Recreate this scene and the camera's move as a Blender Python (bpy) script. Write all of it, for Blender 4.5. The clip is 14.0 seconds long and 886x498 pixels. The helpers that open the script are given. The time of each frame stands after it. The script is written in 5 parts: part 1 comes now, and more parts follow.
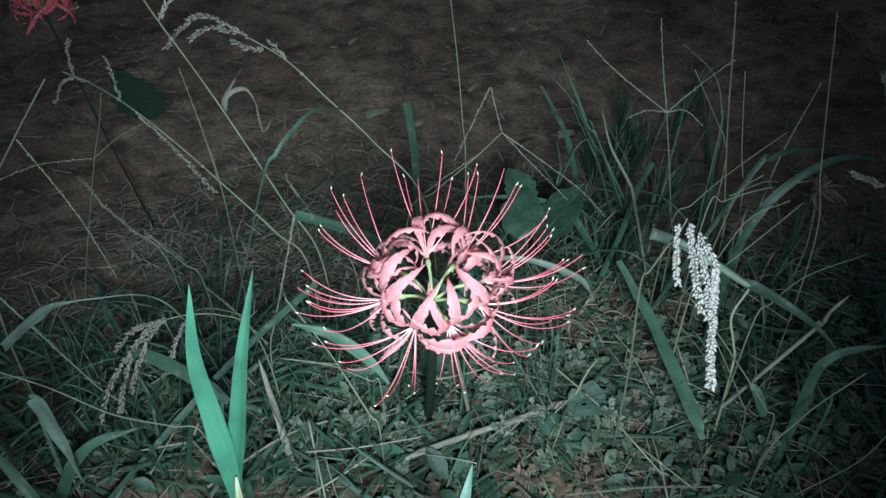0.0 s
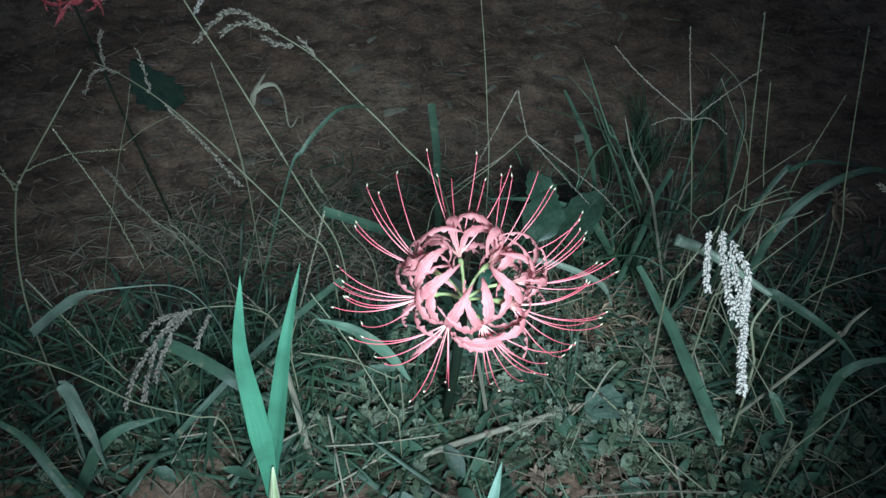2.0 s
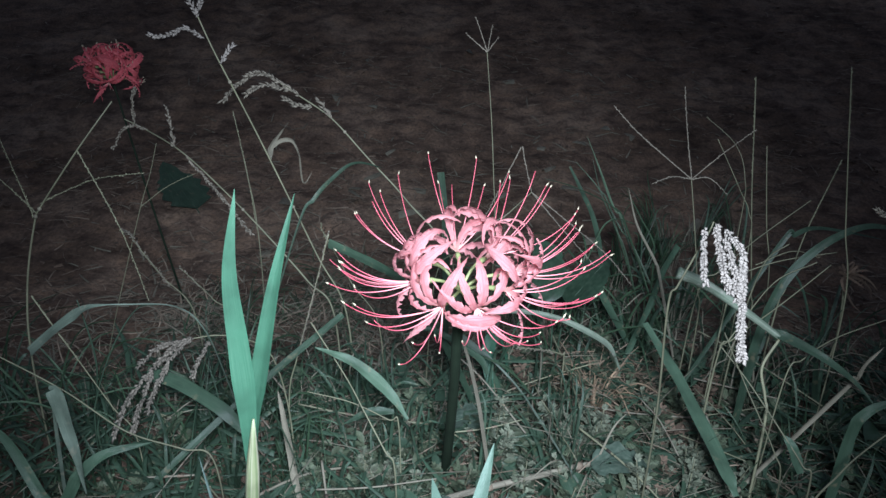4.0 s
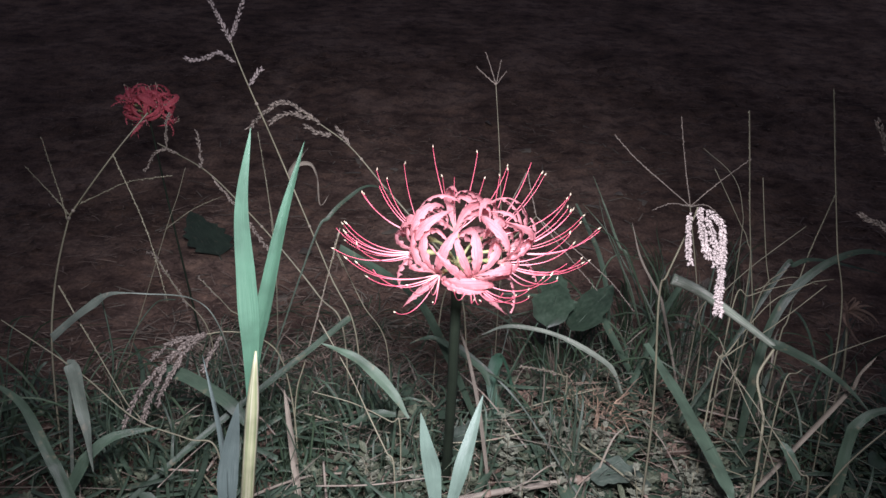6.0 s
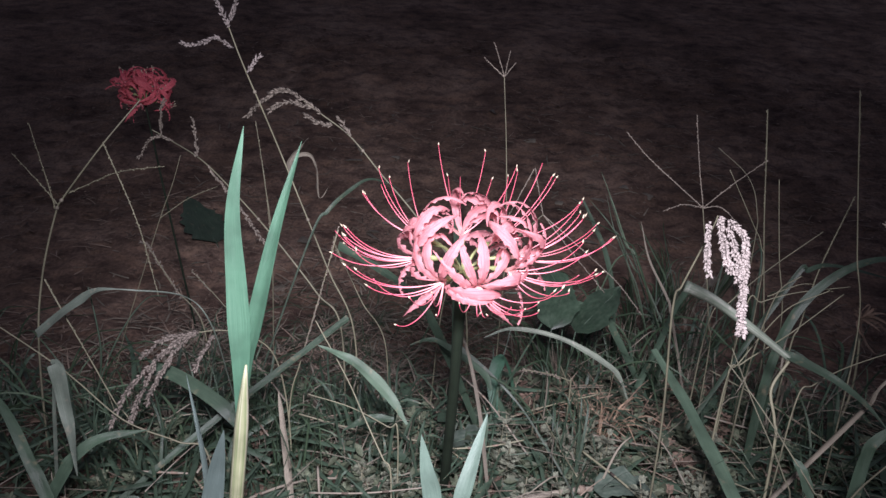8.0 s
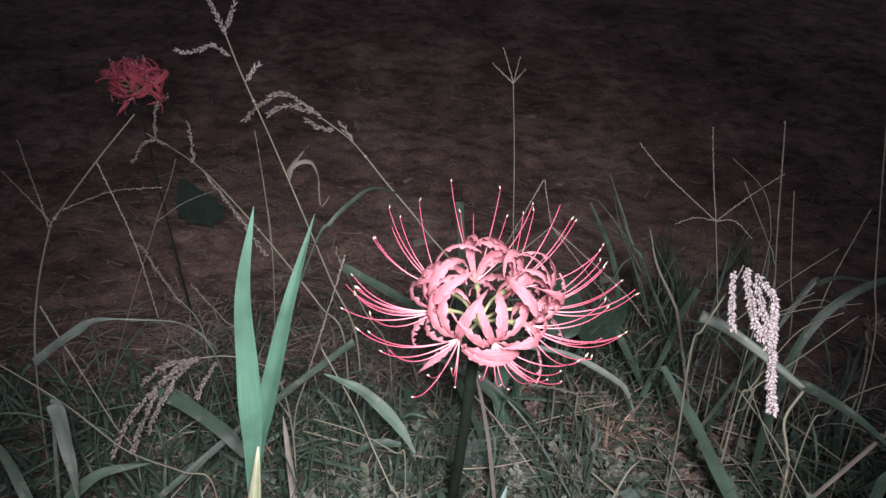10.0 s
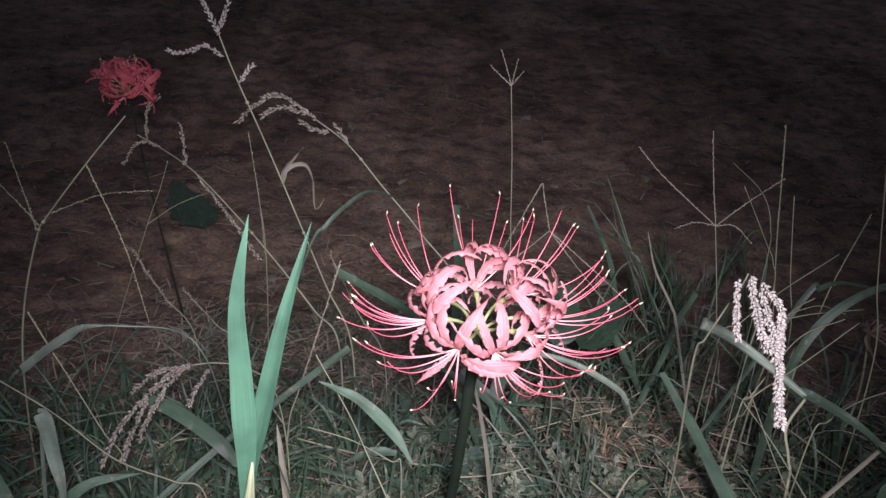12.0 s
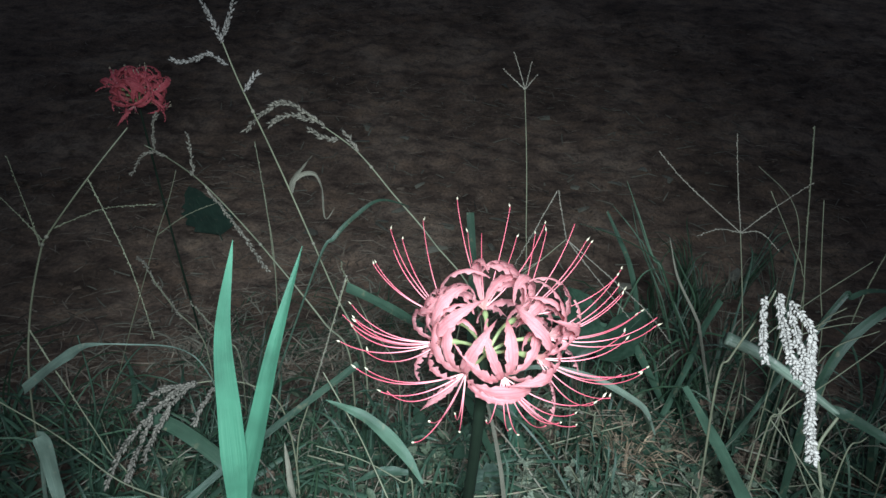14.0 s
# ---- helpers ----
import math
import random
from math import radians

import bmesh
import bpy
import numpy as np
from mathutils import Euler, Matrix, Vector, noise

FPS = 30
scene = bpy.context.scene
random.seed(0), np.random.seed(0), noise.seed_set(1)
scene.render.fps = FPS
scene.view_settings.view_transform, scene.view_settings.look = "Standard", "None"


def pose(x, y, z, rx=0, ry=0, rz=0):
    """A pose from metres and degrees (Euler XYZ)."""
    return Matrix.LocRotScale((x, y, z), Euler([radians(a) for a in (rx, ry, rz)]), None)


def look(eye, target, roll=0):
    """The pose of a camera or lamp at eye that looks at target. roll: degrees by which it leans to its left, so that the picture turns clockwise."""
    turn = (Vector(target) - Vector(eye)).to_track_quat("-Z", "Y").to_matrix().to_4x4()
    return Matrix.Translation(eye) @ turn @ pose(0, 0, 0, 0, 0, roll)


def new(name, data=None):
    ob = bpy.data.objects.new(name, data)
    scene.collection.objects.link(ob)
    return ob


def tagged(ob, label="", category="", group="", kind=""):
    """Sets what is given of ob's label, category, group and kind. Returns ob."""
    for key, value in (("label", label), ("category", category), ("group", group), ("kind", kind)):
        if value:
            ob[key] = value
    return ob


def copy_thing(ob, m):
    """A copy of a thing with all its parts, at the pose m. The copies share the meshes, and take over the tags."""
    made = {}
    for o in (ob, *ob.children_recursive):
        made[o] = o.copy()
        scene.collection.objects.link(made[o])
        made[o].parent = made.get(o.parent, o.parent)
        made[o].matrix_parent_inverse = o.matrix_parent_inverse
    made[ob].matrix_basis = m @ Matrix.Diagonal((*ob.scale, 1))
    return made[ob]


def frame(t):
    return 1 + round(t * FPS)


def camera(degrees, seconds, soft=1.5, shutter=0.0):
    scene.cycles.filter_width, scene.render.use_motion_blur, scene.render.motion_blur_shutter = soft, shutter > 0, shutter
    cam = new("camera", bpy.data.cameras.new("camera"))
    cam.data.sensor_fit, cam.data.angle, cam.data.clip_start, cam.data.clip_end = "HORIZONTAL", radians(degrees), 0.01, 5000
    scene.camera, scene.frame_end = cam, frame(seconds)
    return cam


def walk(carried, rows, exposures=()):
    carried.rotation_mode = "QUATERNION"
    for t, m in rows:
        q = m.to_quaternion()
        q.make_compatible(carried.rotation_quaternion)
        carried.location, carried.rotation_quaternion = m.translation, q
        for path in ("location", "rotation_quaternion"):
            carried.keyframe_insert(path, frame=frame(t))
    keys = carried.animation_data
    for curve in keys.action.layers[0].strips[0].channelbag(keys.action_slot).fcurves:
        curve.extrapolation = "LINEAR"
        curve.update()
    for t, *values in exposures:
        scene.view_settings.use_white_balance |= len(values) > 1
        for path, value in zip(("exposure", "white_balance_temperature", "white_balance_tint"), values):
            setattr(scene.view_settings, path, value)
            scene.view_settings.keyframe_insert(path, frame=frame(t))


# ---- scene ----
cam = camera(62.7, 14.0, soft=1.5)
METRES, EYE, TILT, LEAN, TURN = 0.42, 0.68, -36.0, 0.0, 0.0
ROWS = [
    (0.0, 0.0, 0.0, 0.0, 0.0, 0.0, -0.0),
    (0.5, -0.0096, 0.0042, 0.0042, -0.07, 0.11, -0.86),
    (1.0, -0.0349, -0.0012, 0.0018, 0.44, -0.1, -1.31),
    (1.5, -0.0508, 0.0031, 0.0023, 0.65, -0.17, -2.08),
    (2.0, -0.0498, -0.0145, -0.0027, 0.18, 0.04, -1.72),
    (2.5, -0.0574, -0.0166, -0.0311, 0.1, 1.57, -2.17),
    (3.0, -0.0502, -0.0114, -0.1075, 0.89, 4.86, -2.77),
    (5.5, 0.0501, -0.0112, -0.441, 1.89, 19.29, -4.06),
    (6.0, 0.0483, -0.0207, -0.4701, 2.68, 19.46, -5.2),
    (6.5, 0.075, 0.0214, -0.4657, 2.58, 19.2, -4.22),
    (7.0, 0.0777, 0.0466, -0.4559, 3.12, 19.5, -4.88),
    (7.5, 0.0626, 0.0411, -0.4476, 2.68, 19.53, -5.82),
    (8.0, 0.033, 0.0321, -0.4176, 2.27, 18.32, -6.32),
    (8.5, 0.0318, 0.0128, -0.3424, 1.48, 16.17, -6.17),
    (9.0, 0.0146, 0.0358, -0.2856, 1.91, 15.01, -6.02),
    (11.5, -0.0361, 0.0385, -0.2534, 1.12, 14.69, -6.7),
    (12.0, -0.0314, 0.0555, -0.2475, 1.05, 14.8, -6.25),
    (12.5, -0.013, 0.0635, -0.2409, 1.12, 14.63, -5.76),
    (13.0, -0.0119, 0.0733, -0.231, 2.06, 14.43, -6.29),
    (13.5, -0.0074, 0.0953, -0.2091, 2.61, 14.58, -6.31),
    (14.0, -0.0119, 0.1046, -0.2046, 2.95, 14.53, -6.21),
]
LOOKS = [(0.0, 0.04, 5100, -35), (3.2, 0.04, 5050, -31), (5.3, 0.22, 6300, 6), (8.0, 0.19, 6300, 6), (9.2, 0.06, 6300, 6), (11.3, 0.17, 6300, 4), (12.5, 0.18, 6250, 0), (13.0, 0.17, 6200, -3), (13.5, 0.13, 5950, -11), (14.0, 0.06, 5450, -28)]
walk(cam, [(t, pose(0, 0, EYE, TILT, LEAN, TURN) @ pose(METRES * x, METRES * y, METRES * z, 90 + pitch, roll, yaw)) for t, x, y, z, yaw, pitch, roll in ROWS],
     [(t, e, k, g) for t, e, k, g in LOOKS])

# ---- light: night, one hand torch above the camera ----
world = bpy.data.worlds.new("night")
scene.world = world
world.use_nodes = True
world.node_tree.nodes["Background"].inputs["Color"].default_value = (0.52, 0.49, 0.72, 1)
world.node_tree.nodes["Background"].inputs["Strength"].default_value = 0.175

torch_data = bpy.data.lights.new("torch", "SPOT")
torch_data.energy = 81.0
torch_data.spot_size = radians(67)
torch_data.spot_blend = 1.0
torch_data.shadow_soft_size = 0.05
torch_data.color = (0.925, 0.81, 0.945)
torch = new("torch", torch_data)
torch.matrix_world = look((0.04, -0.14, 0.68), (-0.052, 0.655, 0.195))

# ---- materials ----


def nodes_of(name):
    m = bpy.data.materials.new(name)
    m.use_nodes = True
    t = m.node_tree
    return m, t, t.nodes["Principled BSDF"], t.nodes["Material Output"]


def ramp(t, fac, stops):
    n = t.nodes.new("ShaderNodeValToRGB")
    n.color_ramp.elements[0].position, n.color_ramp.elements[0].color = stops[0][0], (*stops[0][1], 1)
    n.color_ramp.elements[1].position, n.color_ramp.elements[1].color = stops[-1][0], (*stops[-1][1], 1)
    for p, c in stops[1:-1]:
        n.color_ramp.elements.new(p).color = (*c, 1)
    t.links.new(fac, n.inputs["Fac"])
    return n.outputs["Color"]


def noise_of(t, scale, detail=4.0, stretch=(1, 1, 1), source="Object", rough=0.55):
    co = t.nodes.new("ShaderNodeTexCoord")
    mp = t.nodes.new("ShaderNodeMapping")
    mp.inputs["Scale"].default_value = stretch
    t.links.new(co.outputs[source], mp.inputs["Vector"])
    n = t.nodes.new("ShaderNodeTexNoise")
    n.inputs["Scale"].default_value, n.inputs["Detail"].default_value = scale, detail
    n.inputs["Roughness"].default_value = rough
    t.links.new(mp.outputs["Vector"], n.inputs["Vector"])
    return n.outputs["Fac"]


def mixed(t, kind, fac, a, b):
    n = t.nodes.new("ShaderNodeMix")
    n.data_type, n.blend_type = "RGBA", kind
    if isinstance(fac, float):
        n.inputs[0].default_value = fac
    else:
        t.links.new(fac, n.inputs[0])
    for i, v in ((6, a), (7, b)):
        if isinstance(v, tuple):
            n.inputs[i].default_value = (*v, 1)
        else:
            t.links.new(v, n.inputs[i])
    return n.outputs[2]


def varied(t, colour, amount=0.5):
    """Spreads the colour's lightness from piece to piece."""
    info = t.nodes.new("ShaderNodeObjectInfo")
    geo = t.nodes.new("ShaderNodeNewGeometry")
    add = t.nodes.new("ShaderNodeMath")
    add.operation = "ADD"
    t.links.new(info.outputs["Random"], add.inputs[0])
    t.links.new(geo.outputs["Random Per Island"], add.inputs[1])
    fr = t.nodes.new("ShaderNodeMath")
    fr.operation = "FRACT"
    t.links.new(add.outputs[0], fr.inputs[0])
    sh = ramp(t, fr.outputs[0], [(0, (1 - amount,) * 3), (1, (1.0, 1.0, 1.0))])
    return mixed(t, "MULTIPLY", 1.0, colour, sh)


def bumped(t, b, height, strength, distance):
    n = t.nodes.new("ShaderNodeBump")
    n.inputs["Strength"].default_value, n.inputs["Distance"].default_value = strength, distance
    t.links.new(height, n.inputs["Height"])
    t.links.new(n.outputs["Normal"], b.inputs["Normal"])


def leafy(name, dark, mid, light, rough=0.45, through_light=0.25, spots=None, streak=(26, 1.2, 1), vary=0.45, gloss=0.4):
    """A blade or leaf: veins along its length, blotches, some light coming through."""
    m, t, b, out = nodes_of(name)
    veins = noise_of(t, 3.0, 3.0, streak, "UV")
    c = ramp(t, veins, [(0.3, dark), (0.52, mid), (0.72, light)])
    blot = noise_of(t, 45.0, 5.0)
    c = mixed(t, "MULTIPLY", 0.75, c, ramp(t, blot, [(0.3, (0.55, 0.55, 0.55)), (0.62, (1.0, 1.0, 1.0))]))
    if spots:
        sp = noise_of(t, 120.0, 2.0)
        c = mixed(t, "MIX", ramp(t, sp, [(0.62, (0, 0, 0)), (0.74, (0.7, 0.7, 0.7))]), c, spots)
    c = varied(t, c, vary)
    t.links.new(c, b.inputs["Base Color"])
    b.inputs["Roughness"].default_value = rough
    b.inputs["Specular IOR Level"].default_value = gloss
    bumped(t, b, veins, 0.35, 0.0006)
    if through_light:
        tr = t.nodes.new("ShaderNodeBsdfTranslucent")
        t.links.new(c, tr.inputs["Color"])
        mx = t.nodes.new("ShaderNodeMixShader")
        mx.inputs[0].default_value = through_light
        t.links.new(b.outputs[0], mx.inputs[1])
        t.links.new(tr.outputs[0], mx.inputs[2])
        t.links.new(mx.outputs[0], out.inputs["Surface"])
    return m


M_BLADE = leafy("grass_blade", (0.042, 0.08, 0.05), (0.07, 0.115, 0.075), (0.115, 0.165, 0.11), spots=(0.2, 0.19, 0.12))
M_SHOOT = leafy("shoot_blade", (0.044, 0.115, 0.07), (0.062, 0.147, 0.09), (0.092, 0.19, 0.122), rough=0.5, vary=0.3)
M_SHOOT_DULL = leafy("dull_shoot_blade", (0.085, 0.135, 0.105), (0.115, 0.175, 0.135), (0.16, 0.225, 0.18), rough=0.5, vary=0.12)
M_LEAF = leafy("broad_blade", (0.06, 0.105, 0.068), (0.09, 0.145, 0.095), (0.135, 0.20, 0.135), rough=0.5, spots=(0.16, 0.17, 0.11), vary=0.15)
M_CUT = leafy("cut_sheath", (0.15, 0.20, 0.145), (0.25, 0.30, 0.23), (0.44, 0.47, 0.40), spots=(0.5, 0.48, 0.42), vary=0.1, streak=(6, 0.8, 1))
M_SHEATH = leafy("pale_sheath", (0.14, 0.19, 0.085), (0.26, 0.28, 0.165), (0.48, 0.47, 0.38), vary=0.1, streak=(5, 0.6, 1))
M_DRY = leafy("dry_blade", (0.15, 0.135, 0.095), (0.25, 0.23, 0.175), (0.40, 0.375, 0.30), rough=0.75, through_light=0.15)
M_STALK = leafy("stalk", (0.14, 0.15, 0.09), (0.22, 0.22, 0.14), (0.34, 0.32, 0.24), rough=0.6, through_light=0.0)
M_SEED = leafy("seed", (0.20, 0.175, 0.155), (0.35, 0.315, 0.285), (0.53, 0.49, 0.45), rough=0.7, through_light=0.1, vary=0.35)
M_SEED_MID = leafy("greyish_seed", (0.13, 0.115, 0.095), (0.225, 0.20, 0.165), (0.37, 0.33, 0.28), rough=0.8, through_light=0.1, vary=0.5)
M_SEED_DULL = leafy("dull_seed", (0.16, 0.14, 0.11), (0.27, 0.24, 0.19), (0.4, 0.36, 0.3), rough=0.8, through_light=0.1)
M_WEED = leafy("weed_leaf", (0.06, 0.085, 0.05), (0.125, 0.155, 0.095), (0.25, 0.27, 0.185), rough=0.6, streak=(3, 3, 1), vary=0.65)
M_WEED_PALE = leafy("pale_weed_leaf", (0.14, 0.165, 0.115), (0.24, 0.265, 0.19), (0.38, 0.40, 0.30), rough=0.7, streak=(3, 3, 1), vary=0.5)
M_WEED_BROWN = leafy("withered_leaf", (0.12, 0.08, 0.055), (0.23, 0.165, 0.12), (0.36, 0.28, 0.21), rough=0.8, streak=(3, 3, 1), vary=0.6)
M_FINE = leafy("fine_grass", (0.038, 0.08, 0.042), (0.072, 0.122, 0.068), (0.14, 0.175, 0.105), vary=0.65)
M_STRAW = leafy("straw", (0.16, 0.12, 0.085), (0.30, 0.235, 0.175), (0.50, 0.42, 0.33), rough=0.85, through_light=0.0, vary=0.9)
M_RED_STRAW = leafy("reddish_straw", (0.15, 0.105, 0.07), (0.27, 0.20, 0.14), (0.44, 0.345, 0.255), rough=0.85, through_light=0.0, vary=0.6)
M_GOLD = leafy("golden_dry_grass", (0.20, 0.135, 0.08), (0.36, 0.26, 0.17), (0.55, 0.43, 0.31), rough=0.8, through_light=0.1, vary=0.5)
M_BROAD = leafy("broad_leaf", (0.030, 0.058, 0.034), (0.046, 0.08, 0.05), (0.068, 0.105, 0.068), streak=(4, 4, 1), spots=(0.03, 0.04, 0.025))
M_TORN = leafy("torn_leaf", (0.075, 0.11, 0.085), (0.11, 0.15, 0.115), (0.16, 0.20, 0.16), streak=(4, 4, 1), spots=(0.05, 0.06, 0.045), vary=0.2)
M_GREY = leafy("grey_blade", (0.085, 0.115, 0.09), (0.13, 0.165, 0.13), (0.20, 0.235, 0.19), spots=(0.22, 0.21, 0.16), vary=0.2)
M_BLUE = leafy("bluish_blade", (0.055, 0.08, 0.072), (0.08, 0.112, 0.10), (0.12, 0.155, 0.138), vary=0.2)
M_PALE_STEM = leafy("pale_dry_stem", (0.14, 0.128, 0.096), (0.22, 0.20, 0.155), (0.34, 0.315, 0.255), rough=0.75, through_light=0.0, vary=0.15, streak=(5, 0.6, 1))


def tepal_paint(name, base, deep, mid, pale, through_light=0.45):
    """A ruffled petal: pale claw, fine veins along it, a deeper midline and paler margins."""
    m, t, b, out = nodes_of(name)
    co = t.nodes.new("ShaderNodeTexCoord")
    sep = t.nodes.new("ShaderNodeSeparateXYZ")
    t.links.new(co.outputs["UV"], sep.inputs["Vector"])
    veins = noise_of(t, 3.0, 3.0, (15, 1.6, 1), "UV")
    c = ramp(t, veins, [(0.34, deep), (0.5, mid), (0.64, pale)])
    off = t.nodes.new("ShaderNodeMath")
    off.operation = "SUBTRACT"
    t.links.new(sep.outputs["X"], off.inputs[0])
    off.inputs[1].default_value = 0.5
    far = t.nodes.new("ShaderNodeMath")
    far.operation = "ABSOLUTE"
    t.links.new(off.outputs[0], far.inputs[0])
    c = mixed(t, "MIX", ramp(t, far.outputs[0], [(0.03, (0.55, 0.55, 0.55)), (0.10, (0, 0, 0))]), c, deep)
    c = mixed(t, "MIX", ramp(t, far.outputs[0], [(0.36, (0, 0, 0)), (0.5, (0.4, 0.4, 0.4))]), c, pale)
    c = mixed(t, "MIX", ramp(t, sep.outputs["Y"], [(0.0, (0.9, 0.9, 0.9)), (0.22, (0, 0, 0))]), c, base)
    c = varied(t, c, 0.16)
    t.links.new(c, b.inputs["Base Color"])
    b.inputs["Roughness"].default_value = 0.55
    b.inputs["Specular IOR Level"].default_value = 0.3
    bumped(t, b, veins, 0.5, 0.0005)
    tr = t.nodes.new("ShaderNodeBsdfTranslucent")
    t.links.new(c, tr.inputs["Color"])
    mx = t.nodes.new("ShaderNodeMixShader")
    mx.inputs[0].default_value = through_light
    t.links.new(b.outputs[0], mx.inputs[1])
    t.links.new(tr.outputs[0], mx.inputs[2])
    t.links.new(mx.outputs[0], out.inputs["Surface"])
    return m


M_TEPAL = tepal_paint("tepal", (0.72, 0.48, 0.41), (0.60, 0.205, 0.235), (0.655, 0.29, 0.31), (0.71, 0.40, 0.405), 0.55)
# same petal, coloured deeper to put the far bloom's dim light into it
M_TEPAL_DIM = tepal_paint("dim_tepal", (0.62, 0.26, 0.24), (0.50, 0.07, 0.10), (0.64, 0.13, 0.16), (0.76, 0.25, 0.27), 0.4)


def filament():
    """Pale pink at the throat, deep red towards the tip."""
    m, t, b, out = nodes_of("filament")
    co = t.nodes.new("ShaderNodeTexCoord")
    sep = t.nodes.new("ShaderNodeSeparateXYZ")
    t.links.new(co.outputs["UV"], sep.inputs["Vector"])
    c = ramp(t, sep.outputs["Y"], [(0.0, (0.88, 0.50, 0.50)), (0.35, (0.80, 0.29, 0.33)), (0.65, (0.62, 0.12, 0.17)), (1.0, (0.56, 0.09, 0.14))])
    c = varied(t, c, 0.35)
    t.links.new(c, b.inputs["Base Color"])
    b.inputs["Roughness"].default_value = 0.45
    return m


M_FILAMENT = filament()
M_ANTHER = leafy("anther", (0.42, 0.35, 0.23), (0.56, 0.49, 0.35), (0.68, 0.62, 0.48), rough=0.7, through_light=0.0)
M_PEDICEL = leafy("pedicel", (0.16, 0.21, 0.08), (0.25, 0.30, 0.13), (0.40, 0.43, 0.22), through_light=0.1, vary=0.1)
# near-black green: the bloom's shade on the stem is painted into the base colour
M_SCAPE_SHADED = leafy("scape", (0.010, 0.017, 0.010), (0.015, 0.024, 0.014), (0.022, 0.032, 0.02), rough=0.75, through_light=0.0, vary=0.1, gloss=0.15)


def soil():
    m, t, b, out = nodes_of("soil")
    big = noise_of(t, 5.0, 6.0)
    fine = noise_of(t, 140.0, 8.0, rough=0.7)
    c = ramp(t, big, [(0.3, (0.082, 0.059, 0.046)), (0.5, (0.152, 0.110, 0.085)), (0.7, (0.234, 0.179, 0.140))])
    patch = noise_of(t, 17.0, 5.0, (1, 1.6, 1), rough=0.6)
    c = mixed(t, "MULTIPLY", 0.8, c, ramp(t, patch, [(0.36, (0.42, 0.40, 0.42)), (0.5, (0.95, 0.95, 0.95)), (0.66, (1.35, 1.28, 1.18))]))
    c = mixed(t, "MULTIPLY", 0.85, c, ramp(t, fine, [(0.3, (0.35, 0.35, 0.35)), (0.65, (1.2, 1.15, 1.1))]))
    t.links.new(c, b.inputs["Base Color"])
    b.inputs["Roughness"].default_value = 0.95
    b.inputs["Specular IOR Level"].default_value = 0.15
    bumped(t, b, fine, 0.9, 0.006)
    return m


M_SOIL = soil()

# ---- building tools ----


def spline(pts, n):
    """n + 1 points of a smooth line through pts."""
    p = [Vector(q) for q in pts]
    if len(p) == 2:
        return [p[0].lerp(p[1], i / n) for i in range(n + 1)]
    p = [2 * p[0] - p[1]] + p + [2 * p[-1] - p[-2]]
    out = []
    for i in range(n + 1):
        u = i / n * (len(p) - 3)
        k = min(int(u), len(p) - 4)
        f = u - k
        a, b, c, d = p[k:k + 4]
        out.append(0.5 * (2 * b + (c - a) * f + (2 * a - 5 * b + 4 * c - d) * f * f + (3 * b - a - 3 * c + d) * f ** 3))
    return out


